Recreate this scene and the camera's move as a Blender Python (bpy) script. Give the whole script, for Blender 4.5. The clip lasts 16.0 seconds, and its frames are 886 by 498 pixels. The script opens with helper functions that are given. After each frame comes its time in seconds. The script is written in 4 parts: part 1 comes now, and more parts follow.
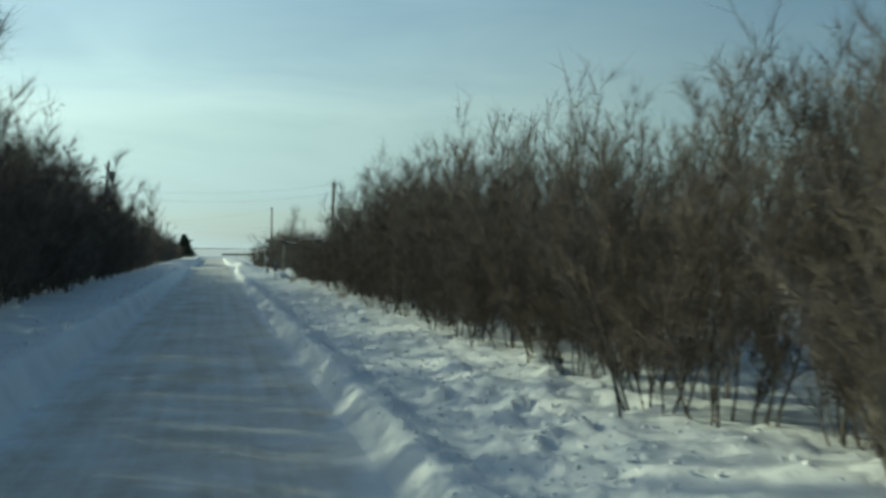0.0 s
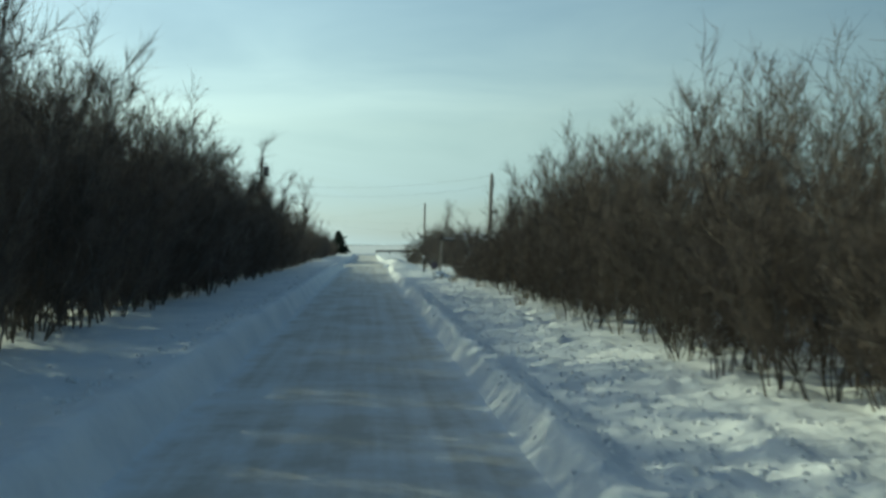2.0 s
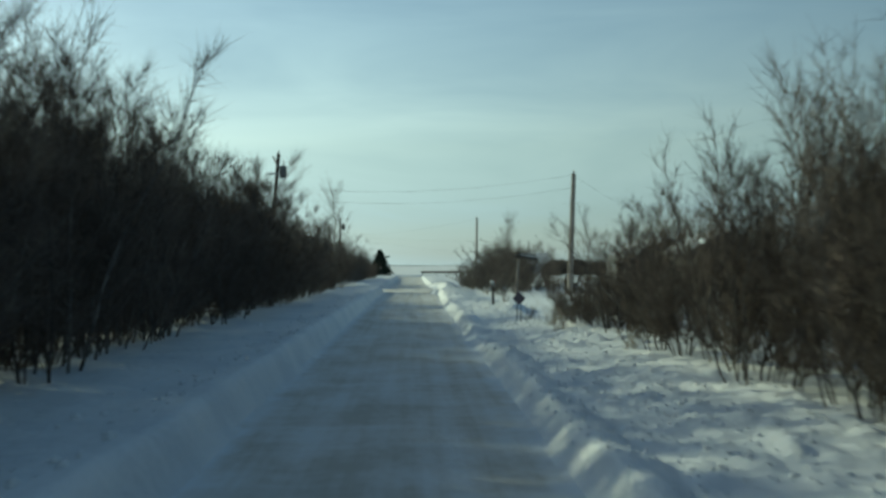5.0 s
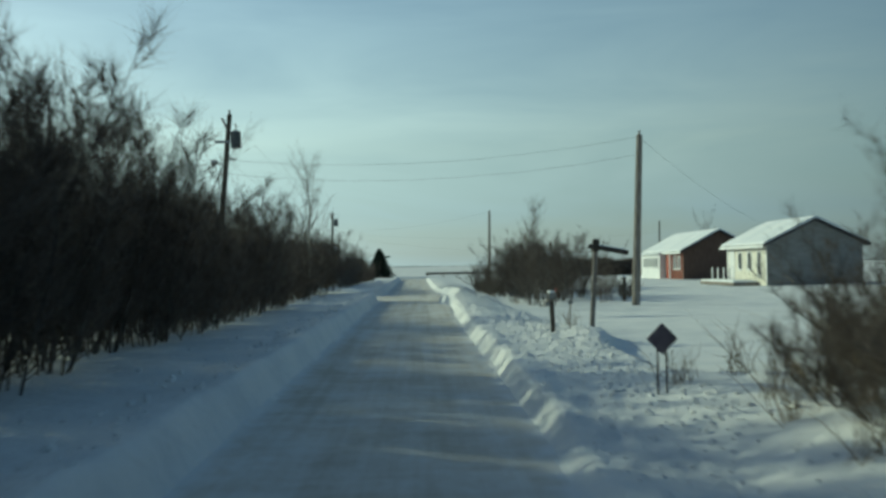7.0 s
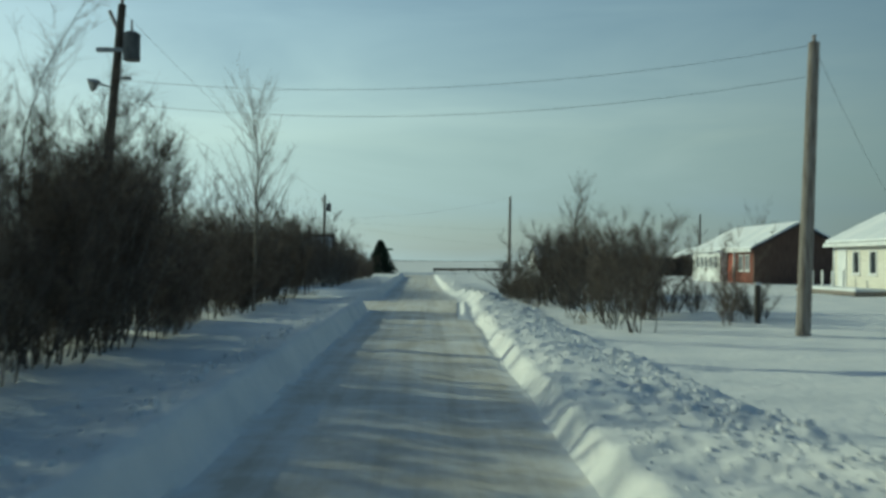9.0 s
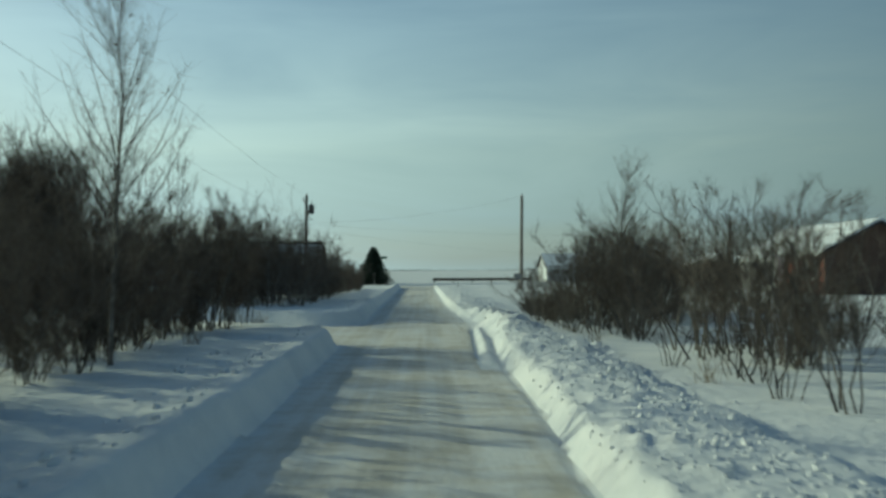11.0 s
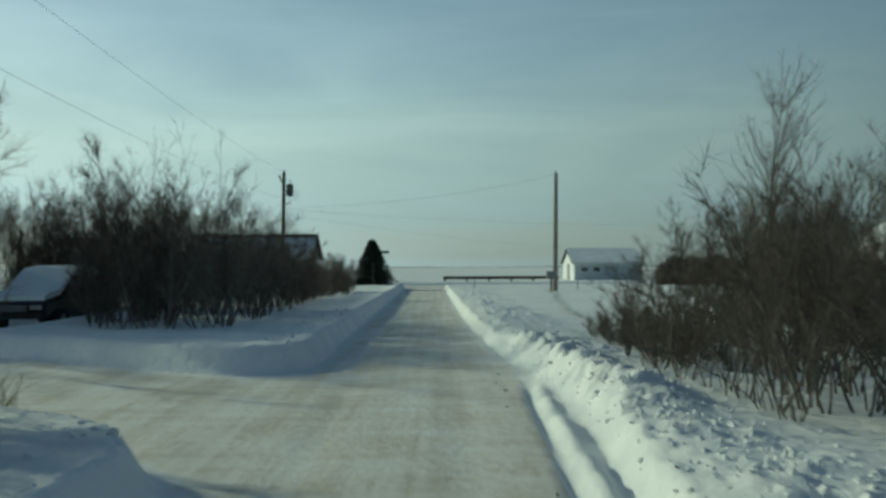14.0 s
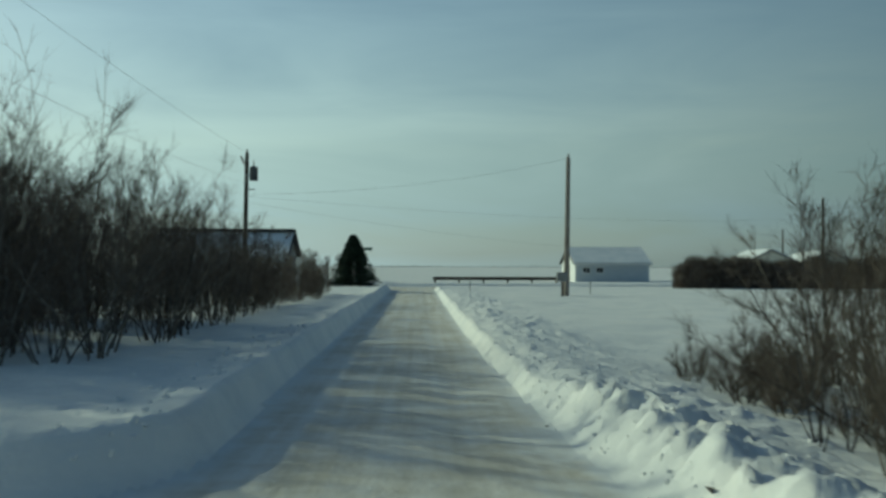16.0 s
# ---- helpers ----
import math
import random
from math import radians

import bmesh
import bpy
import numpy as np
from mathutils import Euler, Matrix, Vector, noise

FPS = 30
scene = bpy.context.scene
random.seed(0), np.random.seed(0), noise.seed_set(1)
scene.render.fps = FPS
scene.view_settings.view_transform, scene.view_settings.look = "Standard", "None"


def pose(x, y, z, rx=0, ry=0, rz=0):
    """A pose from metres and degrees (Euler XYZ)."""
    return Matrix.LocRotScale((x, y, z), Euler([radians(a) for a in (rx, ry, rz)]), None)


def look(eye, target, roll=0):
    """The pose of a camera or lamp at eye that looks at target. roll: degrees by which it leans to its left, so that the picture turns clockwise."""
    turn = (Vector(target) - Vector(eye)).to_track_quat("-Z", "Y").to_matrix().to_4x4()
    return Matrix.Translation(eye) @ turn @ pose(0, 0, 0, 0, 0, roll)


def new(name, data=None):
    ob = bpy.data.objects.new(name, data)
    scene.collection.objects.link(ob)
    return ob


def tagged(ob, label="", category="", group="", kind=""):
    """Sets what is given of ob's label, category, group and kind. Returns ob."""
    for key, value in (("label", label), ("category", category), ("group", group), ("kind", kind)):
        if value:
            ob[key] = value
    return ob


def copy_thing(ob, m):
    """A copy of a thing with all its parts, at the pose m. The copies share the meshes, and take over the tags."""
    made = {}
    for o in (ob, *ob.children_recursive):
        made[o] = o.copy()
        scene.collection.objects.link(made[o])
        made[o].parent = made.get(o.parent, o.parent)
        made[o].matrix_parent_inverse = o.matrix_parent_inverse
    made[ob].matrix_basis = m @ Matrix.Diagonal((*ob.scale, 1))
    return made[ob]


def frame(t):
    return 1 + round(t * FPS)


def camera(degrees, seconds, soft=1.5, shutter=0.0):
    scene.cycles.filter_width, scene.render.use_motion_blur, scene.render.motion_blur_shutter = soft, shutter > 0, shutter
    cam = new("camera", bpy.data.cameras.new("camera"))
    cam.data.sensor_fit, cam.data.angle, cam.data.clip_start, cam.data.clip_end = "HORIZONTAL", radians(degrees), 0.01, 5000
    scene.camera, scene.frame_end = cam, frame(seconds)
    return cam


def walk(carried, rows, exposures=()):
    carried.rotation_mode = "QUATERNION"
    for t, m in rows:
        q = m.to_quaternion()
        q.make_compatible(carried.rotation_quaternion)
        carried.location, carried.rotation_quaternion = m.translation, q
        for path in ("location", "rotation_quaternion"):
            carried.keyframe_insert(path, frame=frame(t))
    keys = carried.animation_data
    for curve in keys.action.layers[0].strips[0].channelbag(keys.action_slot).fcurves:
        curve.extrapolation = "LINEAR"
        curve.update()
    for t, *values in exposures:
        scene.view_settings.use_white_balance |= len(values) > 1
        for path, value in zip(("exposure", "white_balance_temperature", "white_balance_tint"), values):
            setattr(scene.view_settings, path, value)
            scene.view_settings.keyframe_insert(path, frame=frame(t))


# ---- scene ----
cam = camera(52.0, 16.0, soft=3.0, shutter=0.45)
PATH = [
    (0, -0.004, 0.00, 1.753, -14.12, -0.00, 0.22),
    (0.5, -0.009, 1.01, 1.749, -10.93, -0.30, 0.38),
    (1, -0.018, 2.07, 1.750, -8.33, -0.49, 0.14),
    (1.5, -0.034, 3.20, 1.754, -6.38, -0.44, 0.09),
    (2, -0.053, 4.45, 1.750, -4.74, -0.27, -0.07),
    (2.5, -0.070, 6.02, 1.756, -3.43, -0.05, -0.16),
    (3, -0.081, 7.99, 1.750, -2.36, 0.28, -0.33),
    (3.5, -0.088, 10.30, 1.750, -2.11, 0.42, -0.29),
    (4, -0.089, 12.86, 1.748, -2.06, 0.89, -0.19),
    (4.2, -0.087, 13.94, 1.754, -2.02, 0.98, -0.21),
    (6.3, 0.004, 27.45, 1.748, -1.83, 1.03, -0.18),
    (6.5, 0.002, 28.82, 1.762, -1.79, 0.78, -0.37),
    (7, -0.002, 32.25, 1.732, -1.68, 1.06, -0.88),
    (7.5, 0.001, 35.88, 1.759, -1.29, -0.40, -0.03),
    (8, -0.009, 39.67, 1.744, -1.38, 0.66, 0.37),
    (8.5, -0.053, 43.20, 1.728, -1.34, 0.44, -0.07),
    (8.6, -0.060, 43.87, 1.758, -1.36, 0.48, 0.05),
    (9, -0.080, 46.40, 1.742, -1.33, 0.74, 0.26),
    (9.2, -0.087, 47.65, 1.732, -1.41, 1.06, -0.07),
    (11.3, -0.025, 58.65, 1.752, -1.41, 1.31, -0.33),
    (11.5, -0.012, 59.65, 1.752, -1.49, 1.30, -0.47),
    (12, 0.025, 62.13, 1.750, -1.64, 1.27, -0.29),
    (12.5, 0.060, 64.56, 1.752, -1.83, 1.25, -0.21),
    (13, 0.087, 66.88, 1.749, -1.49, 1.10, -0.30),
    (13.5, 0.104, 68.99, 1.746, -1.12, 1.02, -0.47),
    (13.8, 0.110, 70.25, 1.752, -0.80, 1.05, -0.42),
    (14, 0.110, 71.09, 1.750, -0.77, 1.12, -0.27),
    (14.2, 0.108, 71.93, 1.752, -0.87, 1.10, -0.13),
    (14.5, 0.099, 73.14, 1.752, -0.99, 1.09, 0.02),
    (15, 0.071, 75.09, 1.751, -1.07, 1.12, 0.33),
    (15.2, 0.057, 75.88, 1.746, -1.18, 1.17, 0.47),
    (15.5, 0.034, 77.08, 1.749, -1.20, 0.92, 0.48),
    (15.6, 0.026, 77.48, 1.752, -1.28, 0.96, 0.56),
    (16, -0.008, 79.14, 1.748, -1.59, 1.08, 0.21),
]
walk(cam, [(t, pose(x, y, z, 90 + pitch, -roll, yaw)) for t, x, y, z, yaw, pitch, roll in PATH],
     exposures=[(0.0, 0.13, 6000, -13.0), (4.0, 0.05, 6000, -13.5), (7.0, -0.22, 5900, -14.0), (9.0, -0.30, 5950, -14.0), (11.0, -0.36, 5950, -14.5), (13.0, -0.44, 5950, -14.8), (16.0, -0.50, 5950, -14.8)])

# ---- sky and sun ----
SUN_EL, SUN_AZ = radians(22), radians(-58)          # low winter sun, off to the side of the road
world = bpy.data.worlds.new("winter_sky")
scene.world = world
world.use_nodes = True
wt = world.node_tree
wt.nodes.clear()


def wnode(kind, **vals):
    n = wt.nodes.new(kind)
    for k, v in vals.items():
        n.inputs[k].default_value = v
    return n


sky = wt.nodes.new("ShaderNodeTexSky")
sky.sky_type, sky.sun_disc = "NISHITA", False
sky.sun_elevation, sky.sun_rotation = SUN_EL, SUN_AZ
sky.air_density, sky.dust_density, sky.ozone_density = 1.0, 1.2, 1.6
tc = wt.nodes.new("ShaderNodeTexCoord")
mp = wt.nodes.new("ShaderNodeMapping")
mp.inputs["Scale"].default_value = (1.0, 1.0, 5.0)
cl = wnode("ShaderNodeTexNoise", Scale=2.2, Detail=5.0, Roughness=0.55, Distortion=0.6)
ramp = wt.nodes.new("ShaderNodeValToRGB")
ramp.color_ramp.elements[0].position, ramp.color_ramp.elements[1].position = 0.36, 0.68
ramp.color_ramp.elements[0].color, ramp.color_ramp.elements[1].color = (0.50, 0.50, 0.50, 1), (0.97, 0.97, 0.97, 1)
bg_sky = wnode("ShaderNodeBackground", Strength=0.088)
bg_cloud = wnode("ShaderNodeBackground", Color=(0.54, 0.635, 0.66, 1), Strength=1.0)
mixs = wt.nodes.new("ShaderNodeMixShader")
wout = wt.nodes.new("ShaderNodeOutputWorld")
wt.links.new(tc.outputs["Generated"], mp.inputs["Vector"])
wt.links.new(mp.outputs["Vector"], cl.inputs["Vector"])
wt.links.new(cl.outputs["Fac"], ramp.inputs["Fac"])
wt.links.new(sky.outputs["Color"], bg_sky.inputs["Color"])
sep = wt.nodes.new("ShaderNodeSeparateXYZ")
wt.links.new(tc.outputs["Generated"], sep.inputs["Vector"])
haze = wt.nodes.new("ShaderNodeMapRange")              # haze thins with height
haze.inputs["From Min"].default_value, haze.inputs["From Max"].default_value = 0.05, 0.46
haze.inputs["To Min"].default_value, haze.inputs["To Max"].default_value = 1.0, 0.0
wt.links.new(sep.outputs["Z"], haze.inputs["Value"])
thin = wt.nodes.new("ShaderNodeMath")
thin.operation = "MULTIPLY"
wt.links.new(ramp.outputs["Color"], thin.inputs[0])
wt.links.new(haze.outputs["Result"], thin.inputs[1])
wt.links.new(thin.outputs[0], mixs.inputs["Fac"])
near_sun = wt.nodes.new("ShaderNodeVectorMath")        # haze is brighter towards the sun
near_sun.operation = "DOT_PRODUCT"
near_sun.inputs[1].default_value = (math.sin(SUN_AZ) * math.cos(SUN_EL), math.cos(SUN_AZ) * math.cos(SUN_EL), math.sin(SUN_EL))
wt.links.new(tc.outputs["Generated"], near_sun.inputs[0])
glow = wt.nodes.new("ShaderNodeMapRange")
glow.inputs["From Min"].default_value, glow.inputs["From Max"].default_value = -0.05, 0.95
glow.inputs["To Min"].default_value, glow.inputs["To Max"].default_value = 0.40, 1.95
wt.links.new(near_sun.outputs["Value"], glow.inputs["Value"])
wt.links.new(glow.outputs["Result"], bg_cloud.inputs["Strength"])
veil = wt.nodes.new("ShaderNodeValToRGB")              # grey-blue at the horizon, cream above it, bluer higher up
for pos, col in ((0.0, (0.48, 0.56, 0.595)), (0.055, (0.435, 0.52, 0.57)), (0.13, (0.555, 0.62, 0.592)), (0.30, (0.50, 0.605, 0.685))):
    e = veil.color_ramp.elements[0] if pos == 0 else veil.color_ramp.elements[-1] if pos == 0.30 else veil.color_ramp.elements.new(pos)
    e.position, e.color = pos, (*col, 1)
wt.links.new(sep.outputs["Z"], veil.inputs["Fac"])
wt.links.new(veil.outputs["Color"], bg_cloud.inputs["Color"])
wt.links.new(bg_sky.outputs["Background"], mixs.inputs[1])
wt.links.new(bg_cloud.outputs["Background"], mixs.inputs[2])
wt.links.new(mixs.outputs["Shader"], wout.inputs["Surface"])

sun_data = bpy.data.lights.new("sun", "SUN")
sun_data.energy, sun_data.angle, sun_data.color = 3.1, radians(0.6), (0.95, 0.895, 0.645)
sun = new("sun", sun_data)
sun_way = Vector((math.sin(SUN_AZ) * math.cos(SUN_EL), math.cos(SUN_AZ) * math.cos(SUN_EL), math.sin(SUN_EL)))
sun.matrix_world = look(sun_way * 80, (0, 0, 0))


# ---- materials ----
def material(name, colours, scale=4.0, rough=0.8, metal=0.0, bump=0.2, bump_scale=40.0, squash=(1, 1, 1), spread=(0.35, 0.65),
             vary=0.0, specular=0.3, grain=0.25, relief=0.02, fine=3):
    """Noise at two scales between colours, fine bump, and a shade of its own for each object."""
    m = bpy.data.materials.new(name)
    m.use_nodes = True
    t = m.node_tree
    b = t.nodes["Principled BSDF"]
    b.inputs["Roughness"].default_value, b.inputs["Metallic"].default_value = rough, metal
    b.inputs["Specular IOR Level"].default_value = specular
    co, ma = t.nodes.new("ShaderNodeTexCoord"), t.nodes.new("ShaderNodeMapping")
    ma.inputs["Scale"].default_value = squash
    t.links.new(co.outputs["Object"], ma.inputs["Vector"])
    big, small = t.nodes.new("ShaderNodeTexNoise"), t.nodes.new("ShaderNodeTexNoise")
    big.inputs["Scale"].default_value, big.inputs["Detail"].default_value = scale, 4
    small.inputs["Scale"].default_value, small.inputs["Detail"].default_value = bump_scale, fine
    r = t.nodes.new("ShaderNodeValToRGB")
    for i, c in enumerate(colours):
        pos = spread[0] + (spread[1] - spread[0]) * i / max(1, len(colours) - 1)
        e = r.color_ramp.elements[i] if i < 2 else r.color_ramp.elements.new(pos)
        e.position = pos
    for i, c in enumerate(colours):
        r.color_ramp.elements[i].color = (*c, 1)
    mix = t.nodes.new("ShaderNodeMath")
    mix.operation = "MULTIPLY_ADD"
    mix.inputs[1].default_value = grain
    sub = t.nodes.new("ShaderNodeMath")
    sub.operation = "SUBTRACT"
    sub.inputs[1].default_value = 0.5
    t.links.new(ma.outputs["Vector"], big.inputs["Vector"])
    t.links.new(ma.outputs["Vector"], small.inputs["Vector"])
    t.links.new(small.outputs["Fac"], sub.inputs[0])
    t.links.new(sub.outputs[0], mix.inputs[0])
    t.links.new(big.outputs["Fac"], mix.inputs[2])
    t.links.new(mix.outputs[0], r.inputs["Fac"])
    colour = r.outputs["Color"]
    if vary:
        info, hsv, mr = t.nodes.new("ShaderNodeObjectInfo"), t.nodes.new("ShaderNodeHueSaturation"), t.nodes.new("ShaderNodeMapRange")
        mr.inputs["To Min"].default_value, mr.inputs["To Max"].default_value = 1 - vary, 1 + vary
        t.links.new(info.outputs["Random"], mr.inputs["Value"])
        t.links.new(mr.outputs["Result"], hsv.inputs["Value"])
        t.links.new(colour, hsv.inputs["Color"])
        colour = hsv.outputs["Color"]
    t.links.new(colour, b.inputs["Base Color"])
    if bump:
        bu = t.nodes.new("ShaderNodeBump")
        bu.inputs["Strength"].default_value, bu.inputs["Distance"].default_value = bump, relief
        t.links.new(small.outputs["Fac"], bu.inputs["Height"])
        t.links.new(bu.outputs["Normal"], b.inputs["Normal"])
    return m


M = {}
M["snow"] = material("snow", [(0.755, 0.765, 0.77), (0.82, 0.825, 0.82), (0.865, 0.86, 0.845)], scale=0.9, rough=0.9, bump=1.0, bump_scale=7.0, specular=0.04, relief=0.03, fine=6)
M["packed"] = material("packed_snow", [(0.57, 0.53, 0.455), (0.68, 0.65, 0.595), (0.76, 0.75, 0.72)], scale=1.1, rough=0.85, specular=0.08, bump=0.45, relief=0.03, fine=6,
                       bump_scale=9, squash=(1.0, 0.6, 1), grain=0.4, spread=(0.28, 0.72))
ptree = M["packed"].node_tree                      # streaks drawn out along the wheel tracks
p_ramp = [n for n in ptree.nodes if n.type == "VALTORGB"][0]
p_from = p_ramp.inputs["Fac"].links[0].from_socket
p_co, p_map, p_noise, p_sub, p_add = (ptree.nodes.new(k) for k in ("ShaderNodeTexCoord", "ShaderNodeMapping", "ShaderNodeTexNoise", "ShaderNodeMath", "ShaderNodeMath"))
p_map.inputs["Scale"].default_value = (2.6, 0.07, 1.0)
p_noise.inputs["Scale"].default_value, p_noise.inputs["Detail"].default_value = 1.6, 4
p_sub.operation, p_add.operation = "SUBTRACT", "MULTIPLY_ADD"
p_sub.inputs[1].default_value, p_add.inputs[1].default_value = 0.5, 0.75
ptree.links.new(p_co.outputs["Object"], p_map.inputs["Vector"])
ptree.links.new(p_map.outputs["Vector"], p_noise.inputs["Vector"])
ptree.links.new(p_noise.outputs["Fac"], p_sub.inputs[0])
ptree.links.new(p_sub.outputs[0], p_add.inputs[0])
ptree.links.new(p_from, p_add.inputs[2])
d_map, d_noise, d_sub, d_add = (ptree.nodes.new(k) for k in ("ShaderNodeMapping", "ShaderNodeTexNoise", "ShaderNodeMath", "ShaderNodeMath"))
d_map.inputs["Scale"].default_value, d_map.inputs["Rotation"].default_value = (0.35, 2.2, 1.0), (0, 0, 0.12)
d_noise.inputs["Scale"].default_value, d_noise.inputs["Detail"].default_value = 1.5, 5
d_sub.operation, d_add.operation = "SUBTRACT", "MULTIPLY_ADD"
d_sub.inputs[1].default_value, d_add.inputs[1].default_value = 0.5, 0.55
ptree.links.new(p_co.outputs["Object"], d_map.inputs["Vector"])
ptree.links.new(d_map.outputs["Vector"], d_noise.inputs["Vector"])
ptree.links.new(d_noise.outputs["Fac"], d_sub.inputs[0])
ptree.links.new(d_sub.outputs[0], d_add.inputs[0])
ptree.links.new(p_add.outputs[0], d_add.inputs[2])
ptree.links.new(d_add.outputs[0], p_ramp.inputs["Fac"])     # streaks across the lane: painted slits of sunlight and thin blown snow
p_edge, p_rag, p_amt, p_clip, p_mix = (ptree.nodes.new(k) for k in ("ShaderNodeAttribute", "ShaderNodeTexNoise", "ShaderNodeMath", "ShaderNodeMapRange", "ShaderNodeMixRGB"))
p_edge.attribute_name = "verge"                    # distance in from the bank's foot
p_rag.inputs["Scale"].default_value, p_rag.inputs["Detail"].default_value = 2.2, 5
p_amt.operation = "MULTIPLY_ADD"
p_amt.inputs[1].default_value = 0.75
ptree.links.new(p_co.outputs["Object"], p_rag.inputs["Vector"])
ptree.links.new(p_rag.outputs["Fac"], p_amt.inputs[0])
ptree.links.new(p_edge.outputs["Fac"], p_amt.inputs[2])
p_clip.inputs["From Min"].default_value, p_clip.inputs["From Max"].default_value = 0.12, 0.42
ptree.links.new(p_amt.outputs[0], p_clip.inputs["Value"])
ptree.links.new(p_clip.outputs["Result"], p_mix.inputs["Fac"])
ptree.links.new(p_ramp.outputs["Color"], p_mix.inputs["Color1"])
p_mix.inputs["Color2"].default_value = (0.785, 0.79, 0.79, 1)
ptree.links.new(p_mix.outputs["Color"], ptree.nodes["Principled BSDF"].inputs["Base Color"])
M["roof_snow"] = material("roof_snow", [(0.74, 0.77, 0.80), (0.86, 0.87, 0.88)], scale=0.8, rough=0.9, bump=0.3, bump_scale=8, specular=0.04)
M["bark"] = material("bark", [(0.072, 0.064, 0.056), (0.125, 0.112, 0.098), (0.19, 0.17, 0.148)], scale=6, rough=0.9, vary=0.35, bump=0.3)
M["twig"] = material("twig", [(0.075, 0.058, 0.046), (0.130, 0.102, 0.082), (0.195, 0.158, 0.128)], scale=2.5, rough=0.85, vary=0.3, bump=0)
M["straw"] = material("dry_straw", [(0.20, 0.15, 0.09), (0.34, 0.27, 0.17)], scale=3, rough=0.9, vary=0.2, bump=0)
M["needle"] = material("needle", [(0.012, 0.022, 0.014), (0.03, 0.05, 0.03)], scale=3, rough=0.75, bump=0)
M["pole"] = material("weathered_wood", [(0.16, 0.13, 0.11), (0.26, 0.23, 0.20), (0.33, 0.30, 0.27)], scale=3, rough=0.9, squash=(6, 6, 0.6), bump=0.5, bump_scale=30)
M["darkpole"] = material("creosoted_wood", [(0.045, 0.038, 0.032), (0.10, 0.085, 0.07)], scale=3, rough=0.85, squash=(6, 6, 0.6), bump=0.5, bump_scale=30)
M["steel"] = material("galvanised_steel", [(0.22, 0.23, 0.24), (0.36, 0.37, 0.38)], scale=5, rough=0.5, metal=0.6, bump=0.1)
M["darksteel"] = material("grey_enamel", [(0.07, 0.075, 0.08), (0.12, 0.125, 0.13)], scale=4, rough=0.55, metal=0.2, bump=0.1)
M["wire"] = material("wire", [(0.05, 0.05, 0.055), (0.08, 0.08, 0.085)], scale=2, rough=0.6, metal=0.3, bump=0)
M["porcelain"] = material("porcelain", [(0.28, 0.24, 0.22), (0.38, 0.34, 0.31)], scale=5, rough=0.25, bump=0)
M["brick"] = material("red_brick", [(0.11, 0.040, 0.030), (0.17, 0.058, 0.042), (0.22, 0.085, 0.062)], scale=2.5, rough=0.85, squash=(1, 1, 4), bump=0.5, bump_scale=22, grain=0.6)
# end walls of the brick bungalow, a darker brown than its side walls
M["browngable"] = material("brown_gable_ends", [(0.085, 0.054, 0.044), (0.135, 0.090, 0.072)], scale=1.5, rough=0.8, squash=(8, 8, 1), bump=0.3, bump_scale=9)
M["redpaint"] = material("red_paint", [(0.30, 0.07, 0.045), (0.38, 0.10, 0.06)], scale=3, rough=0.6, bump=0.15)
M["cream"] = material("cream_siding", [(0.66, 0.63, 0.54), (0.76, 0.73, 0.64)], scale=1.2, rough=0.6, squash=(1, 1, 10), bump=0.4, bump_scale=9)
M["greysiding"] = material("grey_siding", [(0.20, 0.20, 0.20), (0.28, 0.28, 0.28)], scale=1.2, rough=0.65, squash=(1, 1, 10), bump=0.4, bump_scale=9)
M["whitepaint"] = material("white_paint", [(0.70, 0.71, 0.71), (0.80, 0.80, 0.79)], scale=2, rough=0.55, bump=0.1)
M["bluesiding"] = material("pale_siding", [(0.50, 0.54, 0.58), (0.60, 0.63, 0.66)], scale=1.5, rough=0.6, squash=(1, 1, 10), bump=0.3, bump_scale=9)
M["shingle"] = material("dark_shingle", [(0.035, 0.035, 0.04), (0.075, 0.075, 0.08)], scale=5, rough=0.9, bump=0.5, bump_scale=18)
M["glass"] = material("window_glass", [(0.025, 0.03, 0.035), (0.045, 0.05, 0.055)], scale=0.7, rough=0.06, bump=0, specular=0.6)
M["rubber"] = material("rubber", [(0.02, 0.02, 0.02), (0.035, 0.035, 0.035)], scale=6, rough=0.9, bump=0.2)
M["carpaint"] = material("dark_car_paint", [(0.018, 0.02, 0.024), (0.028, 0.03, 0.034)], scale=3, rough=0.25, metal=0.2, bump=0, specular=0.5)
M["signback"] = material("sign_plate", [(0.10, 0.085, 0.11), (0.15, 0.13, 0.16)], scale=7, rough=0.6, metal=0.3, bump=0.1)
M["greensign"] = material("green_sign", [(0.02, 0.10, 0.06), (0.03, 0.13, 0.08)], scale=5, rough=0.5, bump=0)
M["rail"] = material("rusty_rail", [(0.07, 0.055, 0.045), (0.16, 0.13, 0.11)], scale=3, rough=0.8, metal=0.3, bump=0.2)
M["farwood"] = material("far_wood", [(0.06, 0.055, 0.05), (0.12, 0.11, 0.10)], scale=0.3, rough=0.95, bump=0)


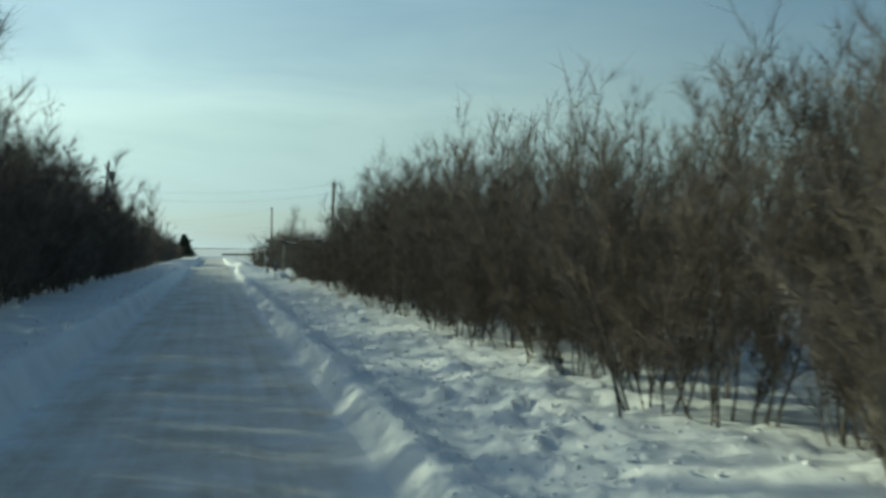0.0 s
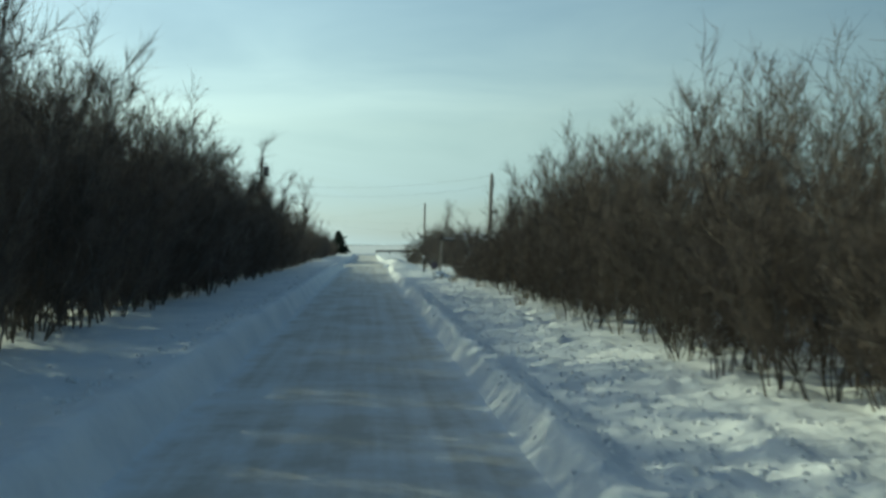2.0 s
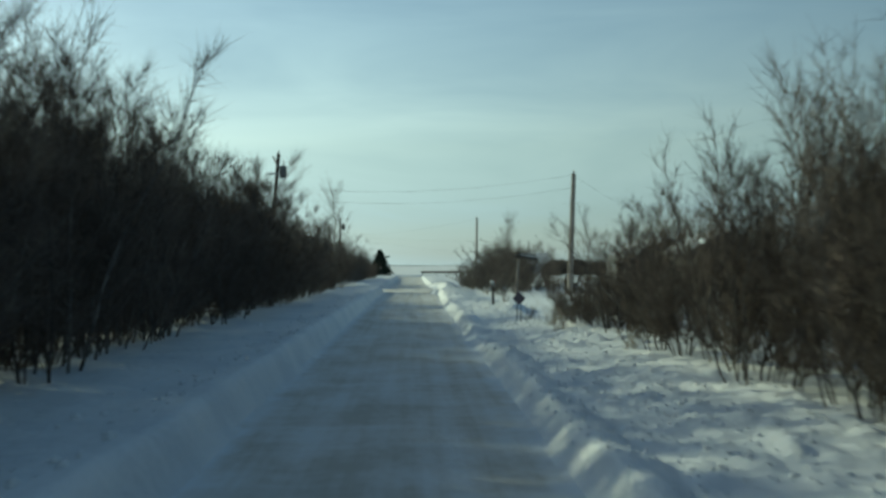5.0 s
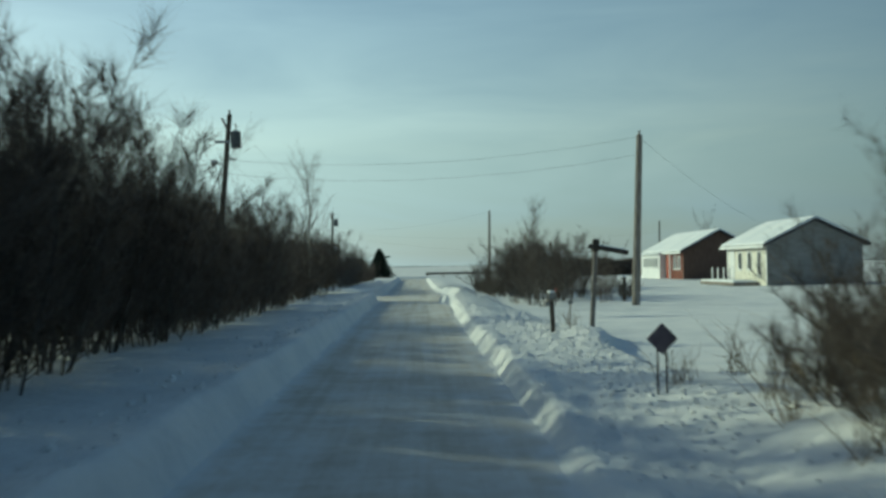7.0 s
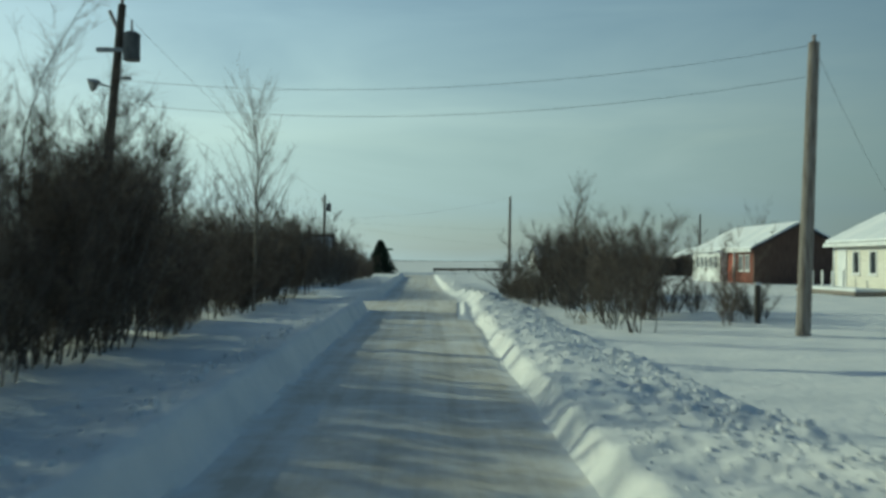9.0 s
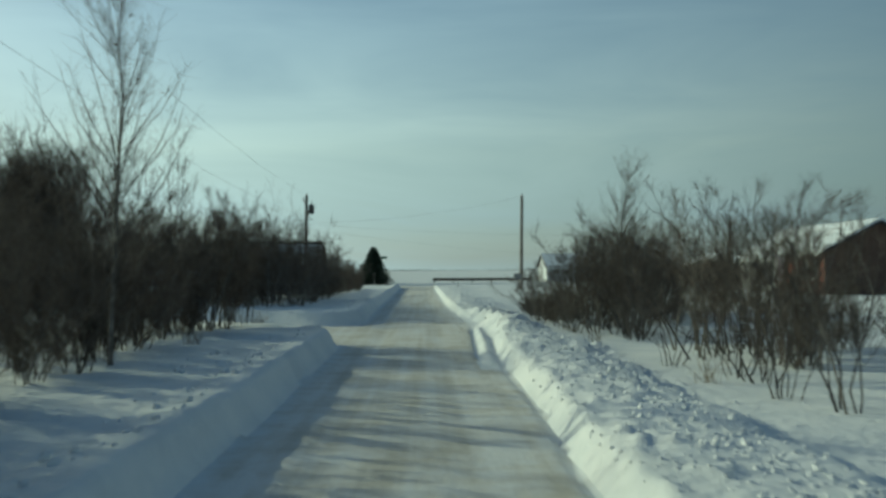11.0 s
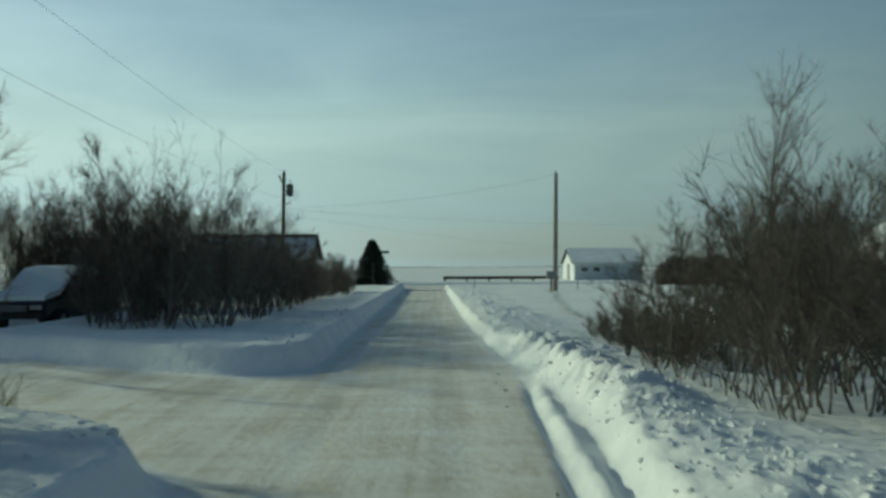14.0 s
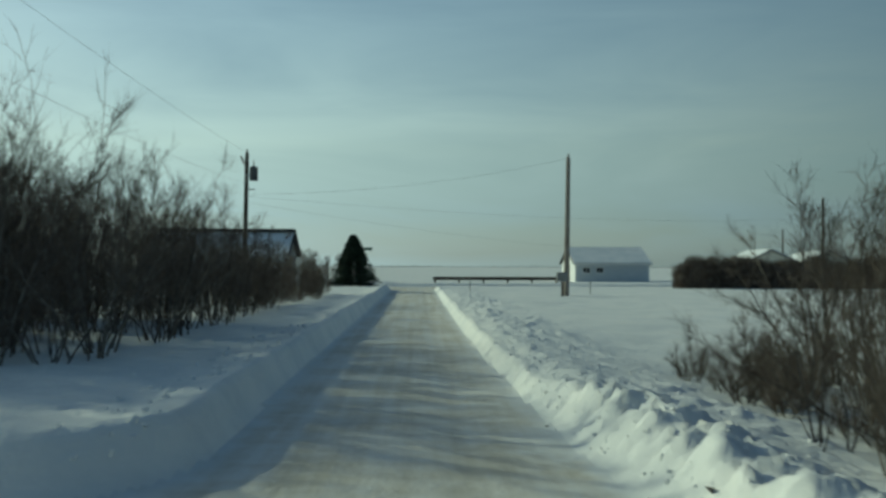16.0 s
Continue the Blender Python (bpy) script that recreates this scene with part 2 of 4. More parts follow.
# ---- small helpers ----
def mesh_np(name, verts, faces, mat, smooth=False):
    """A mesh from arrays: verts (n, 3) and faces (m, 3 or 4)."""
    me = bpy.data.meshes.new(name)
    verts, faces = np.asarray(verts, np.float32), np.asarray(faces, np.int32)
    k = faces.shape[1]
    me.vertices.add(len(verts))
    me.vertices.foreach_set("co", verts.ravel())
    me.loops.add(faces.size)
    me.loops.foreach_set("vertex_index", faces.ravel())
    me.polygons.add(len(faces))
    me.polygons.foreach_set("loop_start", np.arange(0, faces.size, k, dtype=np.int32))
    me.polygons.foreach_set("use_smooth", np.full(len(faces), smooth))
    me.update(calc_edges=True)
    me.validate()
    me.materials.append(mat)
    return me


def part(name, bm, mat, parent, label=""):
    me = bpy.data.meshes.new(name)
    bm.to_mesh(me)
    bm.free()
    me.materials.append(mat)
    ob = new(name, me)
    ob.parent = parent
    return tagged(ob, label)


def thing(name, at, label, category, group="", kind=""):
    ob = new(name)
    ob.empty_display_size = 0.2
    ob.matrix_basis = at if isinstance(at, Matrix) else Matrix.Translation(at)
    return tagged(ob, label, category, group, kind)


def box(lo, hi, bevel=0.0, bm=None):
    bm = bm or bmesh.new()
    size = Vector(hi) - Vector(lo)
    made = bmesh.ops.create_cube(bm, size=1, matrix=Matrix.Translation((Vector(lo) + Vector(hi)) / 2) @ Matrix.Diagonal((*size, 1)))
    if bevel:
        vs = set(made["verts"])
        bmesh.ops.bevel(bm, geom=[e for e in bm.edges if e.verts[0] in vs], offset=bevel, segments=2, affect="EDGES", profile=0.6)
    return bm


def rod(p, q, r0, r1=None, sides=8, bm=None):
    bm = bm or bmesh.new()
    p, q = Vector(p), Vector(q)
    way = q - p
    bmesh.ops.create_cone(bm, cap_ends=True, segments=sides, radius1=r0, radius2=r0 if r1 is None else r1, depth=way.length,
                          matrix=Matrix.Translation((p + q) / 2) @ way.to_track_quat("Z", "Y").to_matrix().to_4x4())
    return bm


def prism(outline, y0, y1, bm=None):
    """An outline in x and z, drawn along y."""
    bm = bm or bmesh.new()
    a = [bm.verts.new((x, y0, z)) for x, z in outline]
    b = [bm.verts.new((x, y1, z)) for x, z in outline]
    bm.faces.new(a)
    bm.faces.new(b[::-1])
    for i in range(len(a)):
        j = (i + 1) % len(a)
        bm.faces.new((a[j], a[i], b[i], b[j]))
    bmesh.ops.recalc_face_normals(bm, faces=bm.faces)
    return bm


def lattice(x, y, seed):
    """Smooth value noise in -1..1 over arrays, turned off the axes."""
    x, y = 0.83 * x + 0.56 * y, 0.83 * y - 0.56 * x
    xi, yi = np.floor(x).astype(np.int64), np.floor(y).astype(np.int64)
    fx, fy = x - xi, y - yi
    fx, fy = fx * fx * (3 - 2 * fx), fy * fy * (3 - 2 * fy)

    def h(a, b):
        n = (a * 374761393 + b * 668265263 + seed * 974711) & 0xFFFFFFFF
        n = ((n ^ (n >> 13)) * 1274126177) & 0xFFFFFFFF
        return ((n ^ (n >> 16)) & 0xFFFF) / 32767.5 - 1
    return (h(xi, yi) * (1 - fx) + h(xi + 1, yi) * fx) * (1 - fy) + (h(xi, yi + 1) * (1 - fx) + h(xi + 1, yi + 1) * fx) * fy


def fbm(x, y, seed, octaves=3):
    total, amp = 0, 1.0
    for k in range(octaves):
        total = total + amp * lattice(x * 2 ** k, y * 2 ** k, seed + k)
        amp *= 0.5
    return total / 1.75


def step(a, b, v):
    t = np.clip((v - a) / (b - a), 0, 1)
    return t * t * (3 - 2 * t)


# ---- ground: road, drive and banks in one sheet ----
ROAD_L, ROAD_R = -1.90, 1.22


def outside(x, y):
    """Distance out of the ploughed surface: below zero on road, drive and the far cross road."""
    wob_l, wob_r = 0.07 * fbm(y * 0.45, y * 0 + 3, 11, 4), 0.07 * fbm(y * 0.5, y * 0 + 9, 12, 4)
    right = ROAD_R + wob_r + np.interp(y, [56, 66, 73, 76.6, 81.2, 84, 88, 93, 104], [0, 0.18, 0.27, 0.33, 0.60, 0.50, 0.27, 0.08, -0.04])
    road = np.maximum(ROAD_L + wob_l - x, x - right)
    road = np.maximum(road, y - 154)
    drive = np.abs((y - 83.2) + 0.65 * (x + 4.0)) * 0.838 - 2.5 + 0.10 * fbm(x * 0.4, y * 0.4, 13)
    bay = np.maximum(np.abs(x + 12.4) - 2.7, np.abs(y - 92) - 7.0) + 0.15 * fbm(x * 0.6, y * 0.6, 14)
    drive = np.minimum(np.maximum(drive, x + 1.0), bay)
    cross = np.abs(y - 149.5) - 4.5
    k = 1.1 + 1.3 * step(82.5, 86, y)
    a = np.minimum(road, cross)
    h = np.clip(0.5 + 0.5 * (drive - a) / k, 0, 1)
    return drive * (1 - h) + a * h - k * h * (1 - h)


def height(x, y):
    d = outside(x, y)
    east = x > -0.4
    left = ~east & (y < 144)
    apron = step(80, 82, y) * (1 - step(88, 92, y)) * (x > 0)       # broken chunks facing the turn-off
    nick = 0.8 * fbm(y * 0.7, x * 0.9 + 5, 23, 4) + (0.25 + 0.5 * fbm(y * 0.31, y * 0, 24, 2)) * (0.22 - np.abs(fbm(y * 1.7, x * 2.2, 25, 3)))
    # foot, steep face and crest of the ploughed ridge
    face = np.where(left, 0.30 + 0.04 * nick, 0.27 + 0.05 * nick + 0.38 * apron)
    rise = step(0.0, 1.0, d / face)
    crest = np.where(left, 0.44 + 0.03 * nick, 0.27 + 0.05 * nick + 0.06 * apron)
    low = 1 - 0.6 * step(36, 37.5, y) * (1 - step(40, 41.5, y)) * (x > 0) * (1 - step(2.2, 3.4, x))
    # behind the east ridge: a dip, then up to the shrubs, or a broken edge down to the open yard
    yard = step(43, 47, y) * (1 - step(74, 79, y))
    edge = x - 0.16 * fbm(y * 0.7, y * 0 + 2, 29, 4) - 0.6 * np.exp(-((y - 51.3) / 1.7) ** 2)
    verge_z = np.interp(x, [1.2, 1.9, 2.3, 2.9, 3.7, 30], [0.22, 0.17, 0.20, 0.30, 0.37, 0.37])
    mound = np.exp(-((y - 50.0) / 4.0) ** 2)                         # heap round the mailbox
    heap_z = np.interp(edge, [1.2, 1.9, 2.5, 3.0, 3.25, 3.65, 5, 8, 14, 30], [0.22, 0.23, 0.34, 0.42, 0.41, 0.12, 0.08, 0.15, 0.26, 0.30])
    plain_z = np.interp(edge, [1.2, 1.7, 2.1, 2.8, 3.25, 3.6, 5, 8, 14, 30], [0.27, 0.31, 0.30, 0.25, 0.20, 0.07, 0.06, 0.15, 0.26, 0.30])
    yard_z = heap_z * mound + plain_z * (1 - mound)
    far_z = np.interp(x, [1.5, 1.9, 2.4, 3.4, 4.4, 5.8, 9, 14], [0.33, 0.33, 0.29, 0.15, 0.02, -0.06, -0.03, 0.25])
    far_z = far_z + (0.30 - far_z) * step(95, 107, y)
    past = step(74, 79, y)
    back_e = (verge_z * (1 - step(43, 47, y)) + yard_z * yard + far_z * past)
    back = np.where(left, 0.37, back_e)
    fall = step(1.0, np.where(left, 3.6, 2.7), d / face)
    body = crest * (1 - fall) + back * fall
    # rough band of thrown clods beyond the ridge, small crumbs on the ridge, soft wind ripples elsewhere
    band = step(0.55, 1.1, d) * (1 - step(2.1, 2.6, d) * step(43, 46, y)) * (1 - step(4.5, 6.5, d)) * (x > 0)
    patch = np.clip(0.55 + 0.9 * fbm(x * 0.7, y * 0.35, 33), 0.12, 1)
    lumps = np.clip(fbm(x * 5.5, y * 4.6, 31) + 0.05, 0, 1) * 0.13 * band * patch
    lumps = lumps + np.clip(fbm(x * 3.0, y * 3.4, 35), 0, 1) * 0.08 * band * patch
    clod = np.where(left, 0.05, 0.10) * np.clip(fbm(x * 5.0, y * 4.2, 39), 0, 1) * step(0.12, 0.3, d) * (1 - step(0.6, 1.3, d))
    chunk = np.clip(1 - 2.6 * np.abs(fbm(x * 2.6, y * 3.4, 43, 3)), 0, 1) * 0.17 * step(0.15, 0.5, d) * (1 - step(0.9, 1.4, d)) * apron
    ridge = 0.035 * fbm(x * 0.6, y * 1.5, 41) * step(0.4, 1.2, d) * (1 - 0.7 * yard * step(3.6, 4.2, x))
    ripple = 0.03 * fbm(x * 2.2, y * 5.0, 47) * step(0.5, 1.0, d) * (1 - step(9, 13, d)) * np.where(left, 1.5, 1 - 0.6 * yard * step(3.6, 4.2, x))
    away = 0.25 * fbm(x * 0.05, y * 0.05, 51) * step(8, 30, d)
    z = body * low * rise + lumps + clod + chunk + ridge + ripple + away
    tracks = -0.018 * (np.exp(-((x + 1.05) / 0.22) ** 2) + np.exp(-((x - 0.45) / 0.22) ** 2)) * (1 - step(-0.1, 0.2, d))
    crumbs = 0.012 * fbm(x * 1.6, y * 1.1, 61, 2) + 0.010 * np.clip(fbm(x * 0.7, y * 2.2, 67, 2), 0, 1)
    # groove along the ridge's foot, and a pair of deep wheel ruts beside the turn-off
    groove = -0.06 * np.exp(-((d + 0.02) / 0.06) ** 2) * (x > 0) * step(58, 63, y) * (1 - step(81, 83, y)) * (0.8 + 0.4 * nick)
    bend = np.interp(y, [72, 76, 79.4, 83, 86], [1.06, 1.15, 1.30, 1.43, 1.62])
    along = step(73.5, 77, y) * (1 - step(83.0, 85.5, y))
    rut = -0.09 * np.exp(-((x - bend) / 0.075) ** 2) * (0.85 + 0.4 * fbm(x * 2, y * 0.8, 71)) * along
    berm = 0.10 * np.exp(-((x - bend - 0.19) / 0.08) ** 2) * (0.8 + 0.9 * fbm(x * 3, y * 2.4, 73)) * along
    flat = step(400, 900, np.hypot(x, y - 80))
    return (z + (tracks + crumbs) * (d < 0.25) + groove + rut + berm) * (1 - flat) + 0.2 * flat


def spans(edges):
    out = [np.arange(a, b, s) for a, b, s in edges]
    return np.concatenate(out + [[edges[-1][1]]])


gx = np.concatenate([-np.geomspace(2600, 12, 26), spans([(-11.5, -4.2, 0.19), (-4.2, -1.4, 0.075), (-1.4, 0.95, 0.12), (0.95, 4.1, 0.06), (4.1, 12, 0.3)]), np.geomspace(12.6, 2600, 26)])
gy = np.concatenate([-np.geomspace(700, 9, 12), spans([(-8, 4, 0.4), (4, 60, 0.13), (60, 95, 0.10), (95, 110, 0.16), (110, 165, 0.35)]), np.geomspace(166, 3800, 30)])
GX, GY = np.meshgrid(gx, gy)
GZ = height(GX, GY)
nx, ny = len(gx), len(gy)
gv = np.stack([GX, GY, GZ], -1).reshape(-1, 3)
ii, jj = np.meshgrid(np.arange(nx - 1), np.arange(ny - 1))
a0 = (jj * nx + ii).ravel()
gf = np.stack([a0, a0 + 1, a0 + nx + 1, a0 + nx], 1)
mid = gv[gf].mean(1)
rutted = (mid[:, 0] > np.interp(mid[:, 1], [72, 76, 79.4, 83, 86], [0.98, 1.07, 1.22, 1.35, 1.54])) & (mid[:, 1] > 73) & (mid[:, 1] < 86)
is_road = (outside(mid[:, 0], mid[:, 1]) < 0.02) & ~rutted & (mid[:, 1] < 156) & (np.abs(mid[:, 0]) < 120) & (mid[:, 1] > -60)


def sheet(name, faces, mat):
    used, inverse = np.unique(faces, return_inverse=True)
    return new(name, mesh_np(name, gv[used], inverse.reshape(-1, 4), mat, smooth=True))


tagged(sheet("ground", gf[~is_road], M["snow"]), "wind-blown snow cover with ploughed banks along the road", "ground", kind="structure")
road = sheet("road", gf[is_road], M["packed"])
r_xy = gv[np.unique(gf[is_road])]
verge = road.data.attributes.new("verge", "FLOAT", "POINT")
verge.data.foreach_set("value", outside(r_xy[:, 0], r_xy[:, 1]).astype(np.float32))
tagged(road, "single-lane road of packed dirty snow with wheel tracks", "road", kind="structure")


def ground_z(x, y):
    return float(height(np.array([float(x)]), np.array([float(y)]))[0])


# ---- bare shrubs and trees ----
def frames_of(way):
    way = way / (np.linalg.norm(way, axis=1, keepdims=True) + 1e-9)
    ref = np.where(np.abs(way[:, 2:3]) < 0.9, [[0.0, 0, 1]], [[1.0, 0, 0]])
    u = np.cross(way, ref)
    u /= np.linalg.norm(u, axis=1, keepdims=True) + 1e-9
    return u, np.cross(way, u)


def tubes(seg):
    """Three-sided tapered tubes: rows of p, q, r0, r1."""
    seg = np.asarray(seg)
    p, q, r0, r1 = seg[:, :3], seg[:, 3:6], seg[:, 6:7], seg[:, 7:8]
    u, v = frames_of(q - p)
    ring = [np.cos(a) * u + np.sin(a) * v for a in (0, 2.094, 4.189)]
    verts = np.stack([p + r0 * w for w in ring] + [q + r1 * w for w in ring], 1).reshape(-1, 3)
    b = np.arange(len(seg))[:, None] * 6
    tri = np.array([[0, 1, 4], [0, 4, 3], [1, 2, 5], [1, 5, 4], [2, 0, 3], [2, 3, 5]]).reshape(1, -1)
    return verts, (b + tri).reshape(-1, 3)


def spikes(seg):
    """Three-sided cones to a point."""
    seg = np.asarray(seg)
    p, q, r0 = seg[:, :3], seg[:, 3:6], seg[:, 6:7]
    u, v = frames_of(q - p)
    verts = np.stack([p + r0 * (np.cos(a) * u + np.sin(a) * v) for a in (0, 2.094, 4.189)] + [q], 1).reshape(-1, 3)
    b = np.arange(len(seg))[:, None] * 4
    tri = np.array([[0, 1, 3], [1, 2, 3], [2, 0, 3]]).reshape(1, -1)
    return verts, (b + tri).reshape(-1, 3)


def unit(v):
    return v / (np.linalg.norm(v) + 1e-9)


def grow(seed, tall, stems, lean, nb, nt, thick=1.0, low=0.12, single=False, fine=1.0, whip=0.25, bend=0.15, reach=0.2):
    """A shrub or a tree: arrays for its stems and for its twigs."""
    rng = np.random.default_rng(seed)
    wood, twig = [], []
    for s in range(stems):
        ang = rng.uniform(0, 6.283)
        base = np.array([np.cos(ang), np.sin(ang), 0]) * (0 if single else rng.uniform(0.03, 0.45))
        base[2] = -0.15
        way = unit(np.array([np.cos(ang), np.sin(ang), 0]) * (0.03 if single else rng.uniform(0.2, 1) * lean) + [0, 0, 1])
        long = tall * (1 if s == 0 else rng.uniform(0.55, 0.97))
        n = 7
        r = thick * (0.05 if single else rng.uniform(0.012, 0.024))
        p = base
        for k in range(n):
            way = unit(way + rng.normal(0, bend, 3) + [0, 0, 0.07])
            q = p + way * long / n
            ra, rb = r * (1 - k / n) + 0.003, r * (1 - (k + 1) / n) + 0.003
            wood.append([*p, *q, ra, rb])
            for b in range(nb):
                u = rng.uniform(0, 1)
                frac = (k + u) / n
                if frac < low:
                    continue
                o = p + (q - p) * u
                a2 = rng.uniform(0, 6.283)
                side = np.array([np.cos(a2), np.sin(a2), 0])
                bl = long * (0.37 * (1.05 - 0.5 * frac) if single else reach * (1.2 - 0.7 * frac)) * rng.uniform(0.6, 1.35)
                d1 = unit(side * rng.uniform(0.45, 0.95) + way)
                m1 = o + d1 * bl * 0.5
                d2 = unit(d1 + 0.35 * way + rng.normal(0, 0.16, 3))
                m2 = m1 + d2 * bl * 0.5
                br = max(0.0038, rb * 0.45)
                wood.append([*o, *m1, br, br * 0.7])
                wood.append([*m1, *m2, br * 0.7, 0.002])
                for w in range(max(2, int(nt * (1.1 - whip * frac)))):
                    f = rng.uniform(0.1, 1)
                    st = o + (m1 - o) * f * 2 if f < 0.5 else m1 + (m2 - m1) * (f - 0.5) * 2
                    d3 = unit(d2 * 0.7 + rng.normal(0, 0.52, 3) + [0, 0, 0.2])
                    tl = rng.uniform(0.14, 0.46) * (1.2 if single else 1.0)
                    twig.append([*st, *(st + d3 * tl), 0.0028 * (1 + (fine - 1) * max(0.0, 1.02 - frac) ** 0.8)])
            p = q
        for w in range(nt // 2):
            d3 = unit(way + rng.normal(0, 0.35, 3))
            twig.append([*p, *(p + d3 * rng.uniform(0.12, 0.38)), 0.003])
    return tubes(wood), spikes(twig)


def plant(name, seed, label, category, group, twig_mat="twig", **kw):
    """A template with trunk and crown; returned with its arrays."""
    wood, twig = grow(seed, **kw)
    ob = thing(name, (0, 0, 0), label, category, group)
    for nm, (v, f), mat in (("trunk", wood, M["bark"]), ("crown", twig, M[twig_mat])):
        child = new(nm, mesh_np(nm, v, f, mat))
        child.parent = ob
        if nm == "trunk" and kw["stems"] > 1:
            child["kind"] = "stuff"
    return ob, wood, twig


class Grove:
    """Templates that are set out one by one, or joined into one thicket."""

    def __init__(self, templates):
        self.templates, self.used = templates, set()

    def put(self, rng, x, y, scale):
        k = int(rng.integers(len(self.templates)))
        ob = self.templates[k][0]
        m = Matrix.Translation((x, y, ground_z(x, y))) @ Matrix.Rotation(rng.uniform(0, 6.28), 4, "Z") @ Matrix.Diagonal((scale * 1.05, scale * 1.05, scale, 1))
        if k in self.used:
            return copy_thing(ob, m)
        self.used.add(k)
        ob.matrix_basis = m
        return ob

    def joined(self, name, rng, spots, label, category):
        vs, fs, off = [], [], 0
        for x, y, scale in spots:
            _, wood, twig = self.templates[int(rng.integers(len(self.templates)))]
            a = rng.uniform(0, 6.28)
            rot = np.array([[np.cos(a), -np.sin(a), 0], [np.sin(a), np.cos(a), 0], [0, 0, 1]]) * scale
            for v, f in (wood, twig):
                vs.append(v @ rot.T + [x, y, ground_z(x, y)])
                fs.append(f + off)
                off += len(v)
        ob = new(name, mesh_np(name, np.concatenate(vs), np.concatenate(fs), M["twig"]))
        return tagged(ob, label, category, kind="stuff")


rng = np.random.default_rng(7)
TALL = "leafless brown roadside shrub with many thin upright stems, rooted in snow"
tall = Grove([plant("shrub", 100 + i, TALL, "shrub", "roadside shrubs", tall=4.15, stems=9, lean=0.36, nb=3, nt=23, low=0.07, fine=1.5, thick=0.8, whip=-0.15, bend=0.13) for i in range(7)])
bushy = Grove([plant("bush", 200 + i, "low spreading leafless bush with arching twigs, rooted in snow", "bush", "low bushes", tall=2.3, stems=13, lean=0.75, nb=3, nt=12) for i in range(4)])
inner = [(None, *grow(300 + i, tall=4.0, stems=6, lean=0.27, nb=3, nt=7, low=0.04, fine=3.0, thick=0.7, whip=-0.2, bend=0.11)) for i in range(5)]
core = Grove(inner)
open_core = Grove([(None, *grow(310 + i, tall=4.0, stems=6, lean=0.27, nb=3, nt=9, low=0.11, fine=3.0, thick=0.8, whip=-0.2, bend=0.11)) for i in range(4)])
# bare-stemmed crowns for an unseen sun blocker behind the west hedge
shade_tops = Grove([(None, *grow(330 + i, tall=4.0, stems=6, lean=0.25, nb=3, nt=8, low=0.55, fine=3.0, thick=0.8, whip=-0.2, bend=0.10)) for i in range(3)])
airy = Grove([plant("shrub", 120 + i, "leafless brown roadside shrub with bare lower stems, rooted in snow", "shrub", "roadside shrubs", tall=4.15, stems=9, lean=0.38, nb=3, nt=27, low=0.12, fine=1.7, thick=0.95, whip=-0.15, bend=0.13) for i in range(5)])
sapling = Grove([plant("sapling", 320 + i, "tall thin upright bare sapling with short side twigs, in the hedge", "sapling", "hedge saplings", tall=6.0, stems=5, lean=0.16, nb=3, nt=15, low=0.15, thick=0.8, bend=0.07) for i in range(4)])
leggy = Grove([plant("shrub", 340 + i, "tall leafless grey-brown shrub with bare lower stems, rooted in snow", "shrub", "yard shrubs", tall=4.3, stems=8, lean=0.42, nb=3, nt=14, low=0.34, fine=1.4, thick=1.25, whip=0.0) for i in range(5)])


def row(grove, rng, x, y0, y1, gap, size, jitter=0.35):
    for y in np.arange(y0, y1, gap):
        grove.put(rng, x + rng.uniform(-jitter, jitter), y + rng.uniform(-0.3, 0.3), size * rng.uniform(0.82, 1.10))


def spots(rng, x0, x1, y0, y1, n, size):
    return [(rng.uniform(x0, x1), rng.uniform(y0, y1), size * rng.uniform(0.82, 1.07)) for _ in range(n)]


BEHIND = "dense leafless thicket behind the roadside shrubs, in part unseen and added for shade"
# west side: long hedge, then the hedge past the drive
row(tall, rng, -5.2, -2, 10, 1.05, 1.0)
row(tall, rng, -5.2, 10, 50, 0.95, 1.06)
row(tall, rng, -5.1, 50, 62, 0.85, 0.86)
row(tall, rng, -5.0, 62, 70, 1.1, 0.62)
row(tall, rng, -5.1, 70, 79.5, 1.1, 0.66)
for k in range(9):
    leggy.put(rng, rng.uniform(-8.4, -6.2), 71.5 + 0.95 * k, rng.uniform(0.72, 0.9))
for k in range(19):
    sapling.put(rng, rng.uniform(-8.2, -5.8), 61.5 + 0.95 * k, rng.uniform(0.62, 0.82))
core.joined("thicket", rng, spots(rng, -8.0, -5.3, -4, 12, 27, 1.24) + spots(rng, -8.0, -5.4, 12, 24, 24, 1.28) + spots(rng, -8.0, -5.4, 24, 50, 66, 1.30) + spots(rng, -8, -5.3, 50, 66, 25, 0.84) + spots(rng, -7, -5.3, 66, 79.5, 11, 0.58), BEHIND, "thicket")
# hidden behind the hedge, added to shade the east verge
shade_tops.joined("thicket", rng, spots(rng, -9.6, -7.8, 14, 46, 46, 1.70), BEHIND, "thicket")
row(leggy, rng, -5.0, 92, 104, 0.85, 0.86)
row(tall, rng, -4.9, 104, 113, 1.0, 0.56)
row(tall, rng, -4.5, 113, 124, 1.0, 0.46)
for x, y in ((-8.6, 94.8), (-7.4, 92.6), (-6.2, 92.0)):
    tall.put(rng, x, y, 0.95)
